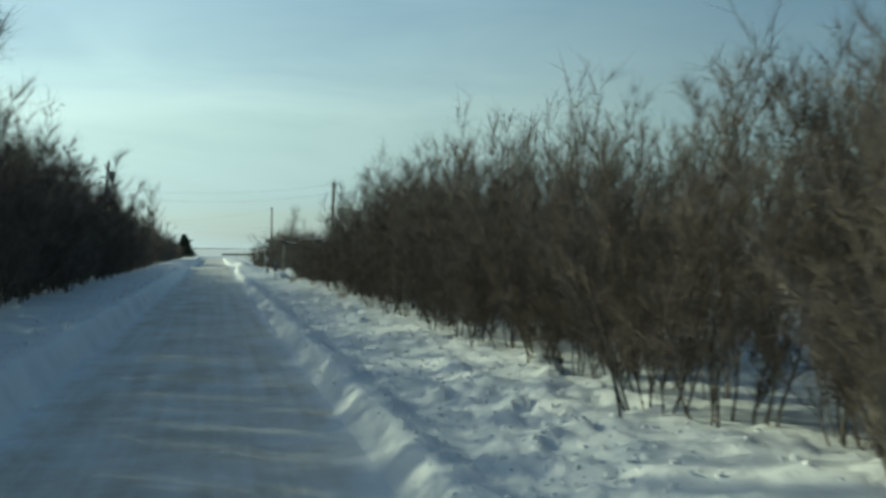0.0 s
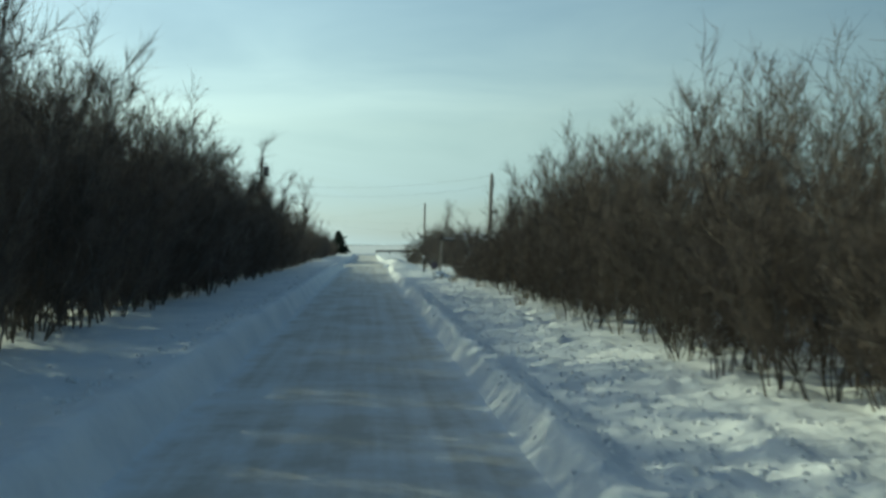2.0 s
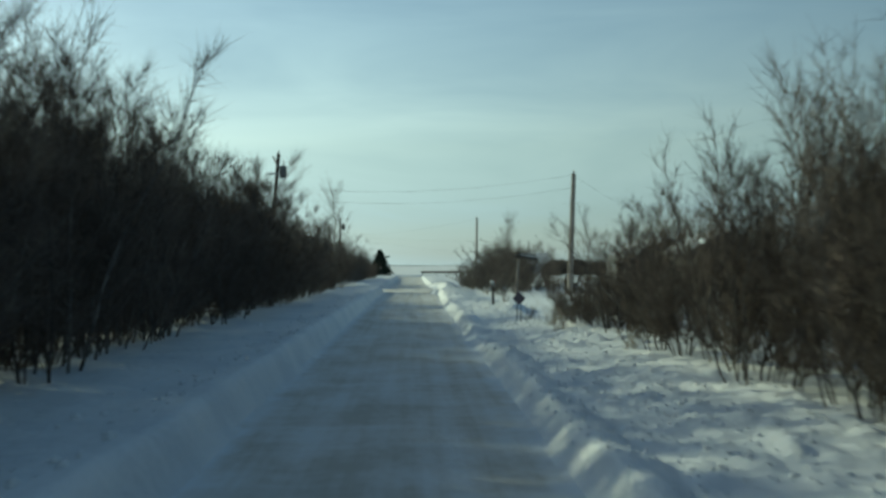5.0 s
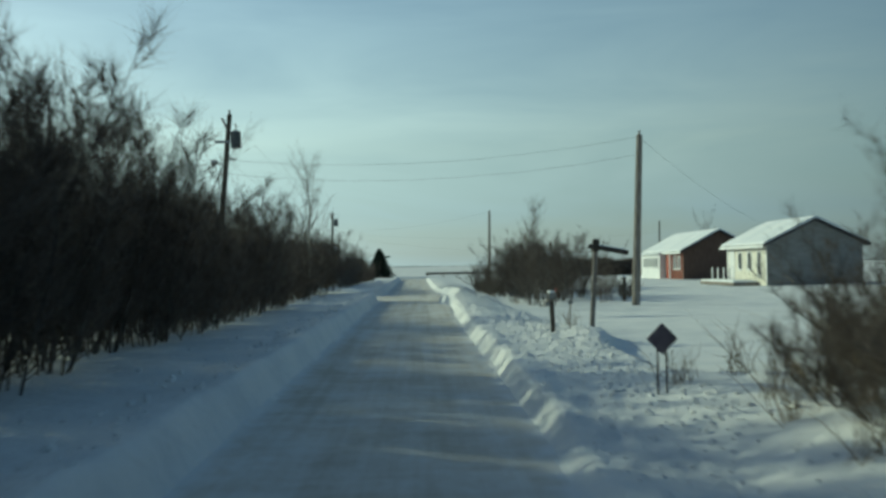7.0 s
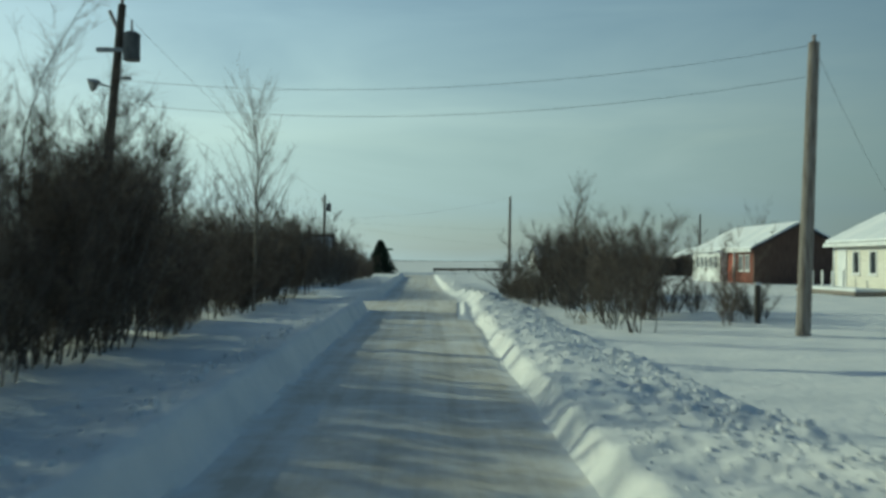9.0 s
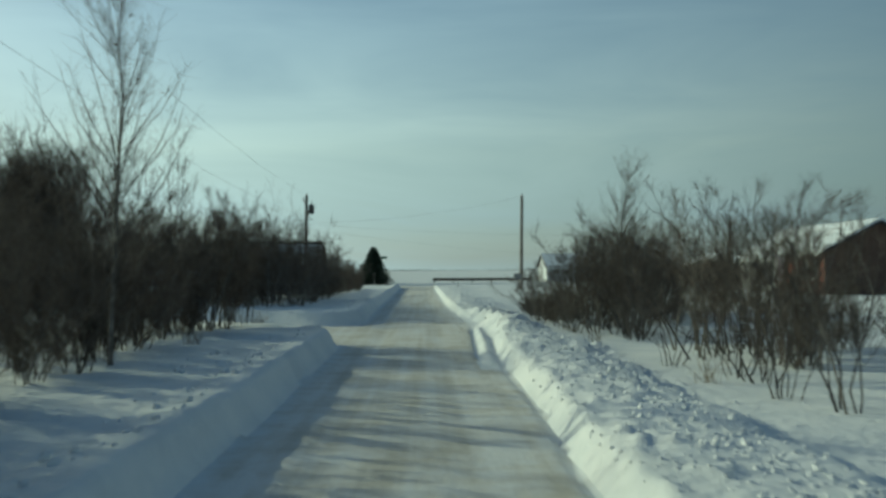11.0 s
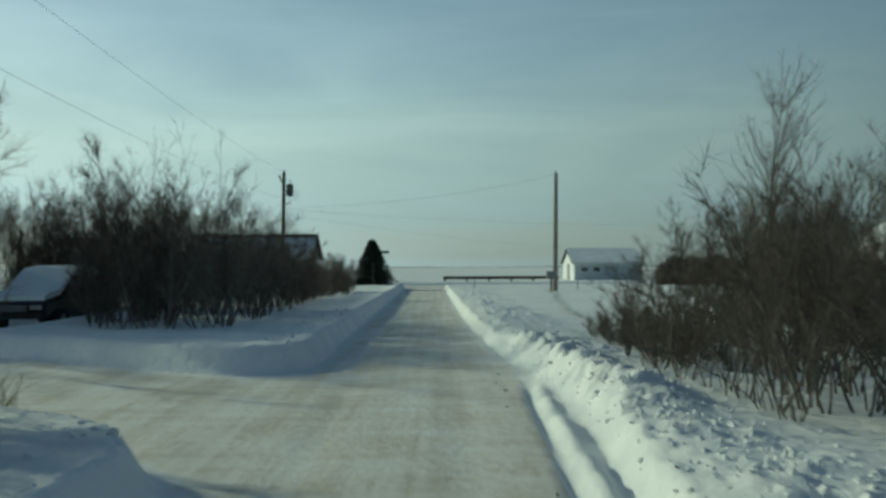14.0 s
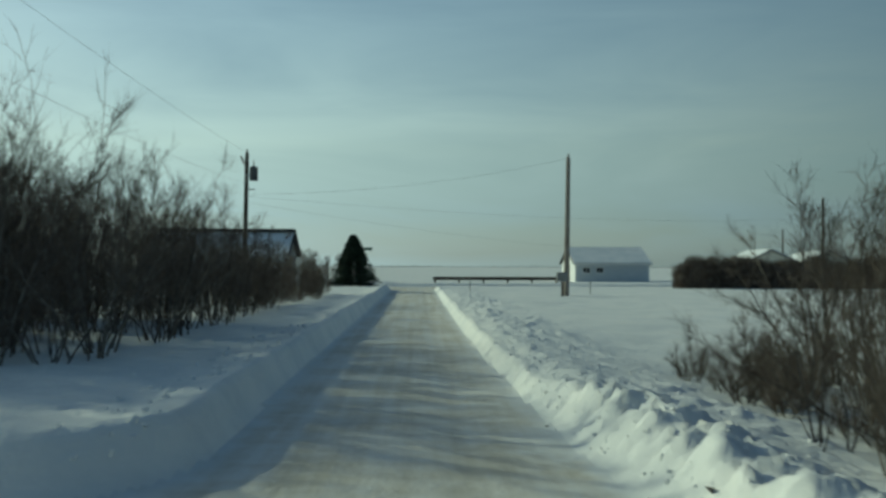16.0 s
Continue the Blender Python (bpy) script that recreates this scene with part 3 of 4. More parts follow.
# tall spots at x -21 to -15.4: out of view, added to shade bank and road
core.joined("thicket", rng, spots(rng, -8.6, -5.8, 92.8, 103, 23, 1.02) + spots(rng, -8.2, -5.2, 103, 112, 20, 0.66) + spots(rng, -7.5, -4.8, 112, 124, 18, 0.48) + spots(rng, -24, -8.5, 101, 105.5, 46, 1.02) + [(x, 91.9 - 0.625 * (x + 12) + u, 1.7 * s) for x, u, s in spots(rng, -21, -15.4, 0, 5.0, 74, 1.10)] + spots(rng, -14.5, -8.6, 100.8, 104, 20, 1.1), BEHIND, "thicket")
for k in range(78):
    sapling.put(rng, rng.uniform(-8.3, -5.4), 44 + 0.30 * k + rng.uniform(-0.4, 0.4), rng.uniform(0.74, 1.04))
for x, y, s in ((-6.0, 78.6, 1.0), (-7.0, 79.2, 1.2), (-6.6, 77.6, 1.05), (-8.0, 78.8, 1.15), (-5.6, 77.0, 0.8), (-10.5, 101.5, 0.9), (-12.5, 102, 1.0), (-9.2, 100.6, 0.85)):
    sapling.put(rng, x, y, s)
for k in range(13):
    sapling.put(rng, rng.uniform(-8.2, -5.2), 92 + 0.9 * k, rng.uniform(0.68, 0.86) * (1 - 0.02 * k))
leggy.put(rng, -4.9, 79.2, 0.95)
leggy.put(rng, -4.5, 80.0, 0.7)
leggy.put(rng, -5.2, 78.4, 1.0)
leggy.put(rng, -5.6, 79.5, 1.0)
sapling.put(rng, -4.6, 79.6, 0.62)
for x, y, s in ((-6.3, 58.0, 1.3), (-6.7, 59.2, 1.25), (-7.2, 57.0, 1.2), (-6.0, 70.0, 0.76), (-5.8, 73.0, 0.8), (-6.2, 74.6, 0.78), (-5.7, 76.2, 0.75), (-6.4, 67.4, 0.8)):
    sapling.put(rng, x, y, s)
# east side
row(airy, rng, 3.95, 4.0, 14, 0.8, 0.72)
row(airy, rng, 3.95, 14, 18, 0.95, 0.76)
row(airy, rng, 3.95, 18, 33, 0.95, 0.84)
row(airy, rng, 4.1, 33, 35.5, 0.95, 0.72)
row(leggy, rng, 4.5, 35.5, 39.5, 0.8, 0.80, 0.5)
open_core.joined("thicket", rng, spots(rng, 4.4, 7.0, 3, 14, 50, 0.82) + spots(rng, 4.4, 7.0, 14, 32, 68, 1.0) + spots(rng, 4.6, 7.0, 32, 38, 10, 0.76), BEHIND, "thicket")
for k in range(6):
    bushy.put(rng, 3.7 + rng.uniform(0, 1.8), 38.6 + 0.9 * k, rng.uniform(0.5, 0.85))
row(bushy, rng, 5.3, 39.5, 44.5, 1.2, 0.9, 0.7)
for x, y, s in ((5.7, 43.6, 0.80), (6.3, 42.0, 0.86), (5.6, 39.6, 0.78), (6.6, 39.2, 0.84), (6.9, 41.0, 0.86), (7.4, 43.0, 0.82)):
    leggy.put(rng, x, y, s)
for k in range(8):
    sapling.put(rng, rng.uniform(5.4, 7.6), 37.5 + 0.9 * k, rng.uniform(0.52, 0.66))
row(leggy, rng, 5.0, 68, 72, 1.1, 0.66)
row(leggy, rng, 5.8, 72, 76.5, 0.8, 0.98, 0.7)
row(leggy, rng, 7.2, 74, 78, 1.1, 0.9, 0.6)
row(leggy, rng, 3.9, 80.5, 88, 0.95, 0.64)
for k in range(9):
    sapling.put(rng, rng.uniform(7.5, 11), 86 + 0.9 * k, rng.uniform(0.62, 0.78))
leggy.put(rng, 4.3, 72.9, 0.48)
row(bushy, rng, 5.2, 86.5, 93.5, 0.7, 0.72, 0.8)
row(leggy, rng, 6.2, 87, 92, 1.2, 0.48, 0.4)
for k in range(29):
    leggy.put(rng, rng.uniform(4.8, 6.2) if k < 12 else rng.uniform(6.0, 8.6), 79.8 + 0.50 * k + rng.uniform(-0.4, 0.4), rng.uniform(0.80, 1.05))
core.joined("thicket", rng, spots(rng, 5.6, 8.5, 69, 75, 6, 0.72) + spots(rng, 6.9, 10, 86, 94, 17, 0.84), BEHIND, "thicket")
row(bushy, rng, 4.3, 86, 93.5, 1.1, 0.5)
for x, y, s in ((8.8, 75.5, 0.8), (10.2, 76.4, 0.7), (9.0, 71.0, 0.7), (7.8, 75, 0.8), (9.6, 73.2, 0.5)):
    bushy.put(rng, x, y, s)


def lone_tree(seed, x, y, label, height_m, **kw):
    ob, _, _ = plant("tree", seed, label, "tree", "", tall=height_m, **kw)
    ob.matrix_basis = Matrix.Translation((x, y, ground_z(x, y))) @ Matrix.Rotation(seed, 4, "Z")
    return ob


lone_tree(401, -4.5, 70.3, "bare tree with a fan of fine branches above the hedge", 5.7, stems=1, lean=0.1, nb=13, nt=26, low=0.3, single=True, bend=0.06)
lone_tree(402, -6.4, 51.0, "tall bare slender tree above the hedge", 7.4, stems=1, lean=0.1, nb=6, nt=18, low=0.25, single=True, thick=0.8)
lone_tree(403, 7.2, 90.0, "bare round-crowned tree among the shrubs by the snow bank", 5.3, stems=1, lean=0.1, nb=15, nt=28, low=0.34, single=True, bend=0.05, thick=1.3)
lone_tree(404, -6.5, 62.0, "tall bare slender tree above the hedge", 6.6, stems=2, lean=0.3, nb=5, nt=16, low=0.25, thick=1.6)
lone_tree(405, 33, 132, "bare tree behind the brick house", 8.0, stems=7, lean=0.5, nb=3, nt=16, low=0.25, thick=2.5, fine=4, whip=0.0)
for k, (x, y, h) in enumerate(((-6.2, 79.2, 5.6), (-7.2, 78.9, 6.2), (-7.6, 95, 5.0), (-6.6, 98, 5.4), (-5.6, 93.6, 5.2))):
    lone_tree(410 + k, x, y, "tall leaning bare saplings rising out of the hedge", h, stems=4, lean=0.35, nb=2, nt=6, low=0.3, thick=0.7, whip=0.4)


# ---- low dark hedge across the yard ----
r_h = np.random.default_rng(77)
n_h = 46000
h_x = r_h.uniform(17.5, 47, n_h)
h_top = 2.15 + 0.30 * lattice(h_x * 0.55, h_x * 0, 17) + 0.28 * lattice(h_x * 2.1, h_x * 0, 18) - 0.5 * (1 - step(17.5, 18.5, h_x))
h_z = r_h.uniform(0, 1, n_h) ** 0.85
h_base = np.stack([h_x, 140.5 + r_h.uniform(-0.8, 0.8, n_h), 0.1 + h_top * h_z], 1)
h_way = r_h.normal(0, 1, (n_h, 3)) * [1, 1, 0.8] + [0, 0, 1.1]
h_way *= (r_h.uniform(0.2, 0.55, n_h) / np.linalg.norm(h_way, axis=1))[:, None]
hv, hf = spikes(np.concatenate([h_base, h_base + h_way, 0.034 * (1.05 - 0.75 * h_z[:, None] ** 3)], 1))
tagged(new("hedge", mesh_np("hedge", hv, hf, M["twig"])), "long clipped dark brown hedge across the snowy yard", "hedge", kind="stuff")

# ---- spruce ----
def spruce(x, y, tall_m, wide):
    r = np.random.default_rng(55)
    ob = thing("spruce", (x, y, ground_z(x, y)), "small dark green spruce standing alone at the corner", "tree")
    part("trunk", rod((0, 0, -0.1), (0, 0, tall_m * 0.96), 0.07, 0.01), M["bark"], ob)
    wood, needles = [], []
    for k in range(30):
        z = 0.15 + (tall_m - 0.25) * k / 29
        reach = wide * (1 - z / tall_m) ** 0.85 + 0.06
        for b in range(15):
            a = r.uniform(0, 6.283)
            tip = np.array([np.cos(a) * reach, np.sin(a) * reach, -0.12 * reach]) * r.uniform(0.75, 1.12)
            o = np.array([0, 0, z])
            wood.append([*o, *(o + tip), 0.012, 0.004])
            for w in range(30):
                f = r.uniform(0.2, 1.0)
                d = unit(tip) * 0.5 + r.normal(0, 0.5, 3)
                needles.append([*(o + tip * f), *(o + tip * f + unit(d) * r.uniform(0.12, 0.26)), 0.036])
    v, f = tubes(wood)
    w = new("branches", mesh_np("branches", v, f, M["bark"]))
    w.parent = ob
    v, f = spikes(needles)
    n = new("needles", mesh_np("needles", v, f, M["needle"]))
    n.parent = ob


spruce(-4.4, 141.2, 3.45, 1.95)


# ---- power poles and wires ----
def power_pole(x, y, top, lean, mat, label, r=0.13, can=0, lamp=False):
    z0 = ground_z(x, y)
    ob = thing("utility_pole", (x, y, z0), label, "utility pole", "power poles")
    h = top - z0
    lx, ly = lean
    part("pole", rod((-0.0, 0, -0.3), (lx, ly, h), r, r * 0.72, sides=12), M[mat], ob)
    part("insulator", rod((lx, ly, h), (lx, ly, h + 0.16), 0.035, 0.05), M["porcelain"], ob, "brown porcelain insulator")
    if can:
        zc = h - 1.35
        cx, cy = lx * zc / h + can * 0.36, ly * zc / h - 0.05
        tank = part("transformer", rod((cx, cy, zc), (cx, cy, zc + 0.62), 0.2, sides=16), M["darksteel"], ob, "grey steel transformer can")
        part("lid", rod((cx, cy, zc + 0.62), (cx, cy, zc + 0.69), 0.215, 0.12, sides=16), M["darksteel"], tank)
        part("bushing", rod((cx, cy, zc + 0.67), (cx, cy, zc + 0.98), 0.03, 0.022), M["porcelain"], tank)
        part("bracket", box((min(0.05, cx), cy - 0.05, zc + 0.2), (max(0.05, cx), cy + 0.05, zc + 0.3)), M["steel"], tank)
        part("cutout", rod((lx - can * 0.12, ly, h - 0.55), (lx - can * 0.30, ly, h - 0.15), 0.045), M["porcelain"], ob)
        part("rack", box((lx * .7 + can * 0.05, -0.05, zc - 0.45), (lx * .7 + can * 0.42, 0.03, zc - 0.40)), M["steel"], ob)
    if lamp:
        za = h - 2.0
        arm = part("lamp_arm", rod((lx * 0.7, 0, za), (lx * 0.7 - 0.38, -0.25, za + 0.08), 0.025), M["steel"], ob)
        part("lamp_head", rod((lx * 0.7 - 0.36, -0.30, za + 0.12), (lx * 0.7 - 0.42, -0.22, za - 0.12), 0.16, 0.05, sides=14), M["steel"], arm, "round yard lamp head")
    return ob


power_pole(-7.93, 68.3, 7.85, (0.63, 0), "darkpole", "dark wooden utility pole with a transformer can, in the hedge", can=1, lamp=True)
power_pole(8.12, 65.8, 6.5, (0.26, 0), "pole", "weathered grey wooden utility pole in the snowy yard", r=0.16)
power_pole(7.38, 124.2, 7.2, (0.1, 0), "pole", "weathered grey wooden utility pole beside the road", r=0.15)
power_pole(-8.4, 123.3, 7.2, (0.1, 0), "darkpole", "dark wooden utility pole with a transformer can", r=0.13, can=1)
power_pole(31.5, 149, 7.1, (0.05, 0), "darkpole", "distant wooden utility pole behind the hedge", r=0.13)
power_pole(58, 222, 7.8, (0.0, 0), "darkpole", "far wooden utility pole", r=0.14)


def wire(p, q, sag):
    p, q = np.array(p, float), np.array(q, float)
    t = np.linspace(0, 1, 25)[:, None]
    pts = p + (q - p) * t - [[0, 0, 4 * sag]] * t * (1 - t)
    u, v = frames_of(np.gradient(pts, axis=0))
    ring = np.stack([pts + 0.005 * (np.cos(a) * u + np.sin(a) * v) for a in (0, 2.094, 4.189)], 1).reshape(-1, 3)
    f = [[3 * k + c, 3 * k + (c + 1) % 3, 3 * k + 3 + (c + 1) % 3, 3 * k + 3 + c] for k in range(24) for c in range(3)]
    return tagged(new("power_line", mesh_np("power_line", ring, f, M["wire"])), "thin dark overhead power line between poles", "wire", "power lines")


wire((-7.45, 68.3, 6.05), (8.38, 65.8, 6.45), 0.55)
wire((-7.50, 68.3, 5.5), (8.36, 65.8, 5.78), 0.58)
wire((-7.34, 68.3, 7.75), (-8.3, 123.3, 7.2), 0.5)
wire((-7.45, 68.3, 6.1), (-8.3, 123.3, 5.7), 0.6)
wire((-8.3, 123.3, 5.2), (7.48, 124.2, 7.15), 0.45)
wire((-8.3, 123.3, 5.1), (31.5, 149, 5.6), 0.6)
wire((-8.3, 123.3, 4.8), (23, 171, 3.4), 0.5)
wire((8.38, 65.8, 6.4), (22.5, 88, 3.6), 0.4)


# ---- houses ----
def pierced(lo, hi, axis, holes, bm=None):
    """A wall slab with holes through it; axis 0: it runs along x, 1: along y. Holes: a0, a1, z0, z1 along the run."""
    bm = bm or bmesh.new()
    cuts = sorted({lo[axis], hi[axis], *[h[0] for h in holes], *[h[1] for h in holes]})
    for a, b in zip(cuts, cuts[1:]):
        inside = [h for h in holes if h[0] <= a + 1e-6 and h[1] >= b - 1e-6]
        levels = [lo[2]]
        for h in inside:
            levels += [h[2], h[3]]
        levels.append(hi[2])
        for z0, z1 in zip(levels[::2], levels[1::2]):
            if z1 - z0 > 0.005:
                l, u = list(lo), list(hi)
                l[axis], u[axis], l[2], u[2] = a, b, z0, z1
                box(l, u, bm=bm)
    return bm


def window(parent, axis, face, a0, a1, z0, z1, out, bars=1, mat="whitepaint"):
    """A framed pane in an opening; face: the wall's outer plane, out: +1 or -1 outwards."""
    def at(a, b, c, d, e, f):
        lo, hi = ((a, min(b, c), d), (e, max(b, c), f)) if axis == 0 else ((min(b, c), a, d), (max(b, c), e, f))
        return box(lo, hi)
    w = part("window", at(a0, face - out * 0.10, face - out * 0.08, z0, a1, z1), M["glass"], parent, "dark window pane")
    t = 0.07
    fr = at(a0, face - out * 0.075, face + out * 0.035, z0, a0 + t, z1)
    for q in ((a1 - t, z0, a1, z1), (a0 + t, z0, a1 - t, z0 + t), (a0 + t, z1 - t, a1 - t, z1)):
        b2 = at(q[0], face - out * 0.075, face + out * 0.035, q[1], q[2], q[3])
        tmp = bpy.data.meshes.new("tmp")
        b2.to_mesh(tmp)
        b2.free()
        fr.from_mesh(tmp)
        bpy.data.meshes.remove(tmp)
    part("frame", fr, M[mat], w, "white window frame")
    for k in range(bars):
        c = a0 + (a1 - a0) * (k + 1) / (bars + 1)
        part("mullion", at(c - 0.02, face - out * 0.07, face + out * 0.01, z0 + t, c + 0.02, z1 - t), M[mat], w)
    part("sill", at(a0 - 0.05, face + out * 0.003, face + out * 0.09, z0 - 0.06, a1 + 0.05, z0 - 0.003), M[mat], w)


def gable_house(name, at, w, l, base, eave, peak, walls, roof_mat, label, west=(), south=(), bars=1, over=0.35, snow=0.16, split=None):
    """Ridge along local y; x 0..w, y 0..l. west and south: windows as a0, a1, z0, z1."""
    ob = thing(name, at, label, "house")
    t = 0.16
    lw, lg = walls
    part("wall", pierced((0, t, -0.4), (t, l - t, eave), 1, west), M[lw], ob)
    part("wall", box((w - t, t, -0.4), (w, l - t, eave)), M[lw], ob)
    part("wall", pierced((0, 0, -0.4), (w, t, eave), 0, south), M[lg], ob)
    part("wall", box((0, l - t, -0.4), (w, l, eave)), M[lg], ob)
    for y0, y1 in ((0, t), (l - t, l)):
        part("gable", prism([(0, eave + 0.002), (w, eave + 0.002), (w / 2, peak)], y0 + 0.004, y1 - 0.004), M[lg], ob)
    part("foundation", box((0.05, 0.05, -0.6), (w - 0.05, l - 0.05, 0.12)), M["greysiding"], ob)
    rise = (peak - eave) / (w / 2)
    d = 0.12
    roof = part("roof", prism([(-over, eave - rise * over), (w / 2, peak), (w + over, eave - rise * over), (w + over, eave - rise * over + d),
                               (w / 2, peak + d), (-over, eave - rise * over + d)], -over, l + over), M[roof_mat], ob, "dark roof edge under snow")
    e = over - 0.06
    if snow:
        z = d + 0.004
        part("snow_cover", prism([(-e, eave - rise * e + z), (w / 2, peak + z), (w + e, eave - rise * e + z), (w + e, eave - rise * e + z + snow * 0.7),
                                  (w * 0.6, peak - rise * w * 0.1 + z + snow), (w / 2, peak + z + snow * 0.8), (w * 0.4, peak - rise * w * 0.1 + z + snow),
                                  (-e, eave - rise * e + z + snow * 0.7)], -e, l + e), M["roof_snow"], roof, "thick white snow on the roof")
    part("fascia", box((-over - 0.03, -over, eave - rise * over - 0.06), (-over - 0.002, l + over, eave - rise * over + d)), M["whitepaint"], roof)
    for hole in west:
        window(ob, 1, 0.0, *hole, -1, bars)
    for hole in south:
        window(ob, 0, 0.0, *hole, -1, bars)
    return ob


# brick bungalow with an enclosed white porch
zb = 0.25
brick = gable_house("house", (21.7, 105.5, zb), 5.9, 11.9, 0, 2.42, 3.95, ("brick", "browngable"), "shingle",
                    "red brick bungalow with brown gable, snowy roof and white porch", west=[(0.8, 1.6, 0.9, 2.0), (2.0, 2.8, 0.9, 2.0)], bars=1)
porch = [(5.7 + 1.05 * k, 6.5 + 1.05 * k, 1.0, 1.95) for k in range(5)]
part("porch_wall", box((-0.55, 5.2, -0.4), (-0.45, 11.6, 1.0)), M["whitepaint"], brick, "white boarded porch wall")
part("porch_header", box((-0.55, 5.2, 1.953), (-0.45, 11.6, 2.30)), M["whitepaint"], brick)
for a, b in zip([5.2] + [h[1] for h in porch], [h[0] for h in porch] + [11.6]):
    part("porch_post", box((-0.55, a, 1.003), (-0.45, b, 1.95)), M["whitepaint"], brick)
part("porch_side", box((-0.45, 5.2, -0.4), (-0.004, 5.3, 2.30)), M["whitepaint"], brick)
part("porch_roof", prism([(-0.85, 2.22), (-0.01, 2.36), (-0.01, 2.42), (-0.85, 2.29)], 5.0, 11.8), M["roof_snow"], brick)
for h in porch:
    window(brick, 1, -0.55, *h, -1, 1)
door = part("door", box((-0.04, 3.4, 0.1), (-0.004, 4.9, 2.15), 0.01), M["redpaint"], brick, "red panelled double door")
part("door_handle", rod((-0.1, 4.1, 1.05), (-0.04, 4.1, 1.05), 0.03), M["steel"], door)
part("pillar", box((-0.30, 3.05, -0.1), (-0.18, 3.17, 2.2)), M["whitepaint"], brick, "white porch pillar")
part("step", box((-1.3, 3.2, -0.3), (-0.06, 5.0, 0.06), 0.02), M["greysiding"], brick)

# cream bungalow with a deck
cream = gable_house("house", (20.2, 84.0, 0.3), 5.6, 6.7, 0, 2.42, 3.75, ("cream", "greysiding"), "shingle",
                    "cream-sided bungalow with a snow-covered roof and grey gable", west=[(0.9, 1.5, 0.5, 2.0), (2.4, 3.1, 0.9, 2.0), (4.0, 4.7, 0.9, 2.0)], bars=0)
cdoor = part("door", box((-0.04, 5.3, 0.1), (-0.004, 6.2, 2.1), 0.01), M["whitepaint"], cream, "white panelled house door")
part("door_handle", rod((-0.1, 5.45, 1.05), (-0.04, 5.45, 1.05), 0.03), M["steel"], cdoor)
for yy in (0.02, 6.54):
    part("corner_board", box((-0.03, yy, -0.3), (-0.004, yy + 0.14, 2.42)), M["whitepaint"], cream)
deck = thing("deck", (18.6, 85.2, 0.3), "low wooden deck with white posts and snow on top", "deck")
part("platform", box((0, 0, 0.02), (1.54, 6.2, 0.16), 0.01), M["pole"], deck)
part("skirt", box((0.04, 0.04, -0.3), (1.50, 6.16, 0.015)), M["darkpole"], deck)
part("snow_cover", box((0.06, 0.06, 0.164), (1.48, 6.14, 0.30), 0.05), M["roof_snow"], deck, "layer of snow on the boards")
for k in range(4):
    part("post", box((0.7, 2.6 + 1.1 * k, 0.16), (0.79, 2.69 + 1.1 * k, 1.05)), M["whitepaint"], deck, "white deck post")

# pale shed beyond the cross road: its ridge runs across
shed = gable_house("shed", pose(22.4, 166.5, 0.1, 0, 0, 90), 8.2, 7.2, 0, 1.95, 3.45, ("bluesiding", "whitepaint"), "shingle",
                   "pale sided shed with a snowy roof beyond the cross road", west=[(4.4, 5.2, 1.0, 1.6), (5.7, 6.5, 1.0, 1.6)], bars=1, over=0.25, snow=0.1)
shed["category"] = "shed"
part("door", box((3.2, 7.20 + 0.004, -0.2), (4.6, 7.25, 1.9)), M["greysiding"], shed, "grey shed door")

left_house = gable_house("house", pose(-11.7, 159.5, 0.1, 0, 0, 90), 7.4, 12, 0, 2.6, 4.65, ("bluesiding", "greysiding"), "shingle",
                         "pale house with a dark roof ridge behind the hedge", west=[(2, 3, 0.9, 2.0), (6, 7.2, 0.9, 2.0)], bars=1, snow=0.05)

part("ridge_cap", box((3.2, -0.3, 4.74), (4.2, 12.3, 5.02), 0.05), M["shingle"], left_house, "bare dark strip along the ridge")
part("rake_board", prism([(-0.35, 2.40), (3.7, 4.62), (7.75, 2.40), (7.75, 2.74), (3.7, 5.02), (-0.35, 2.74)], -0.43, -0.36), M["shingle"], left_house, "dark board along the gable edge")

for x, y in ((46, 205), (56, 209)):
    gable_house("house", (x, y, 0.1), 7, 9, 0, 2.4, 4.0, ("greysiding", "cream"), "shingle", "far small house with a white snowy roof", west=[(2, 3, 0.9, 2)], bars=0)


# ---- guard rail behind the cross road ----
rail = thing("guardrail", (1.3, 157.5, 0.2), "low rusty steel guardrail half buried in snow", "guardrail")
for k in range(6):
    part("post", box((0.1 + 2.1 * k, 0.06, -0.4), (0.26 + 2.1 * k, 0.2, 0.62)), M["darkpole"], rail)
beam = prism([(-0.02, 0.34), (0.05, 0.42), (0.0, 0.49), (0.05, 0.56), (-0.02, 0.64), (-0.035, 0.64), (0.03, 0.56), (-0.02, 0.49), (0.03, 0.42), (-0.035, 0.34)], 0, 11)
bmesh.ops.rotate(beam, verts=beam.verts, cent=(0, 0, 0), matrix=Matrix.Rotation(radians(-90), 3, "Z"))
part("beam", beam, M["rail"], rail)

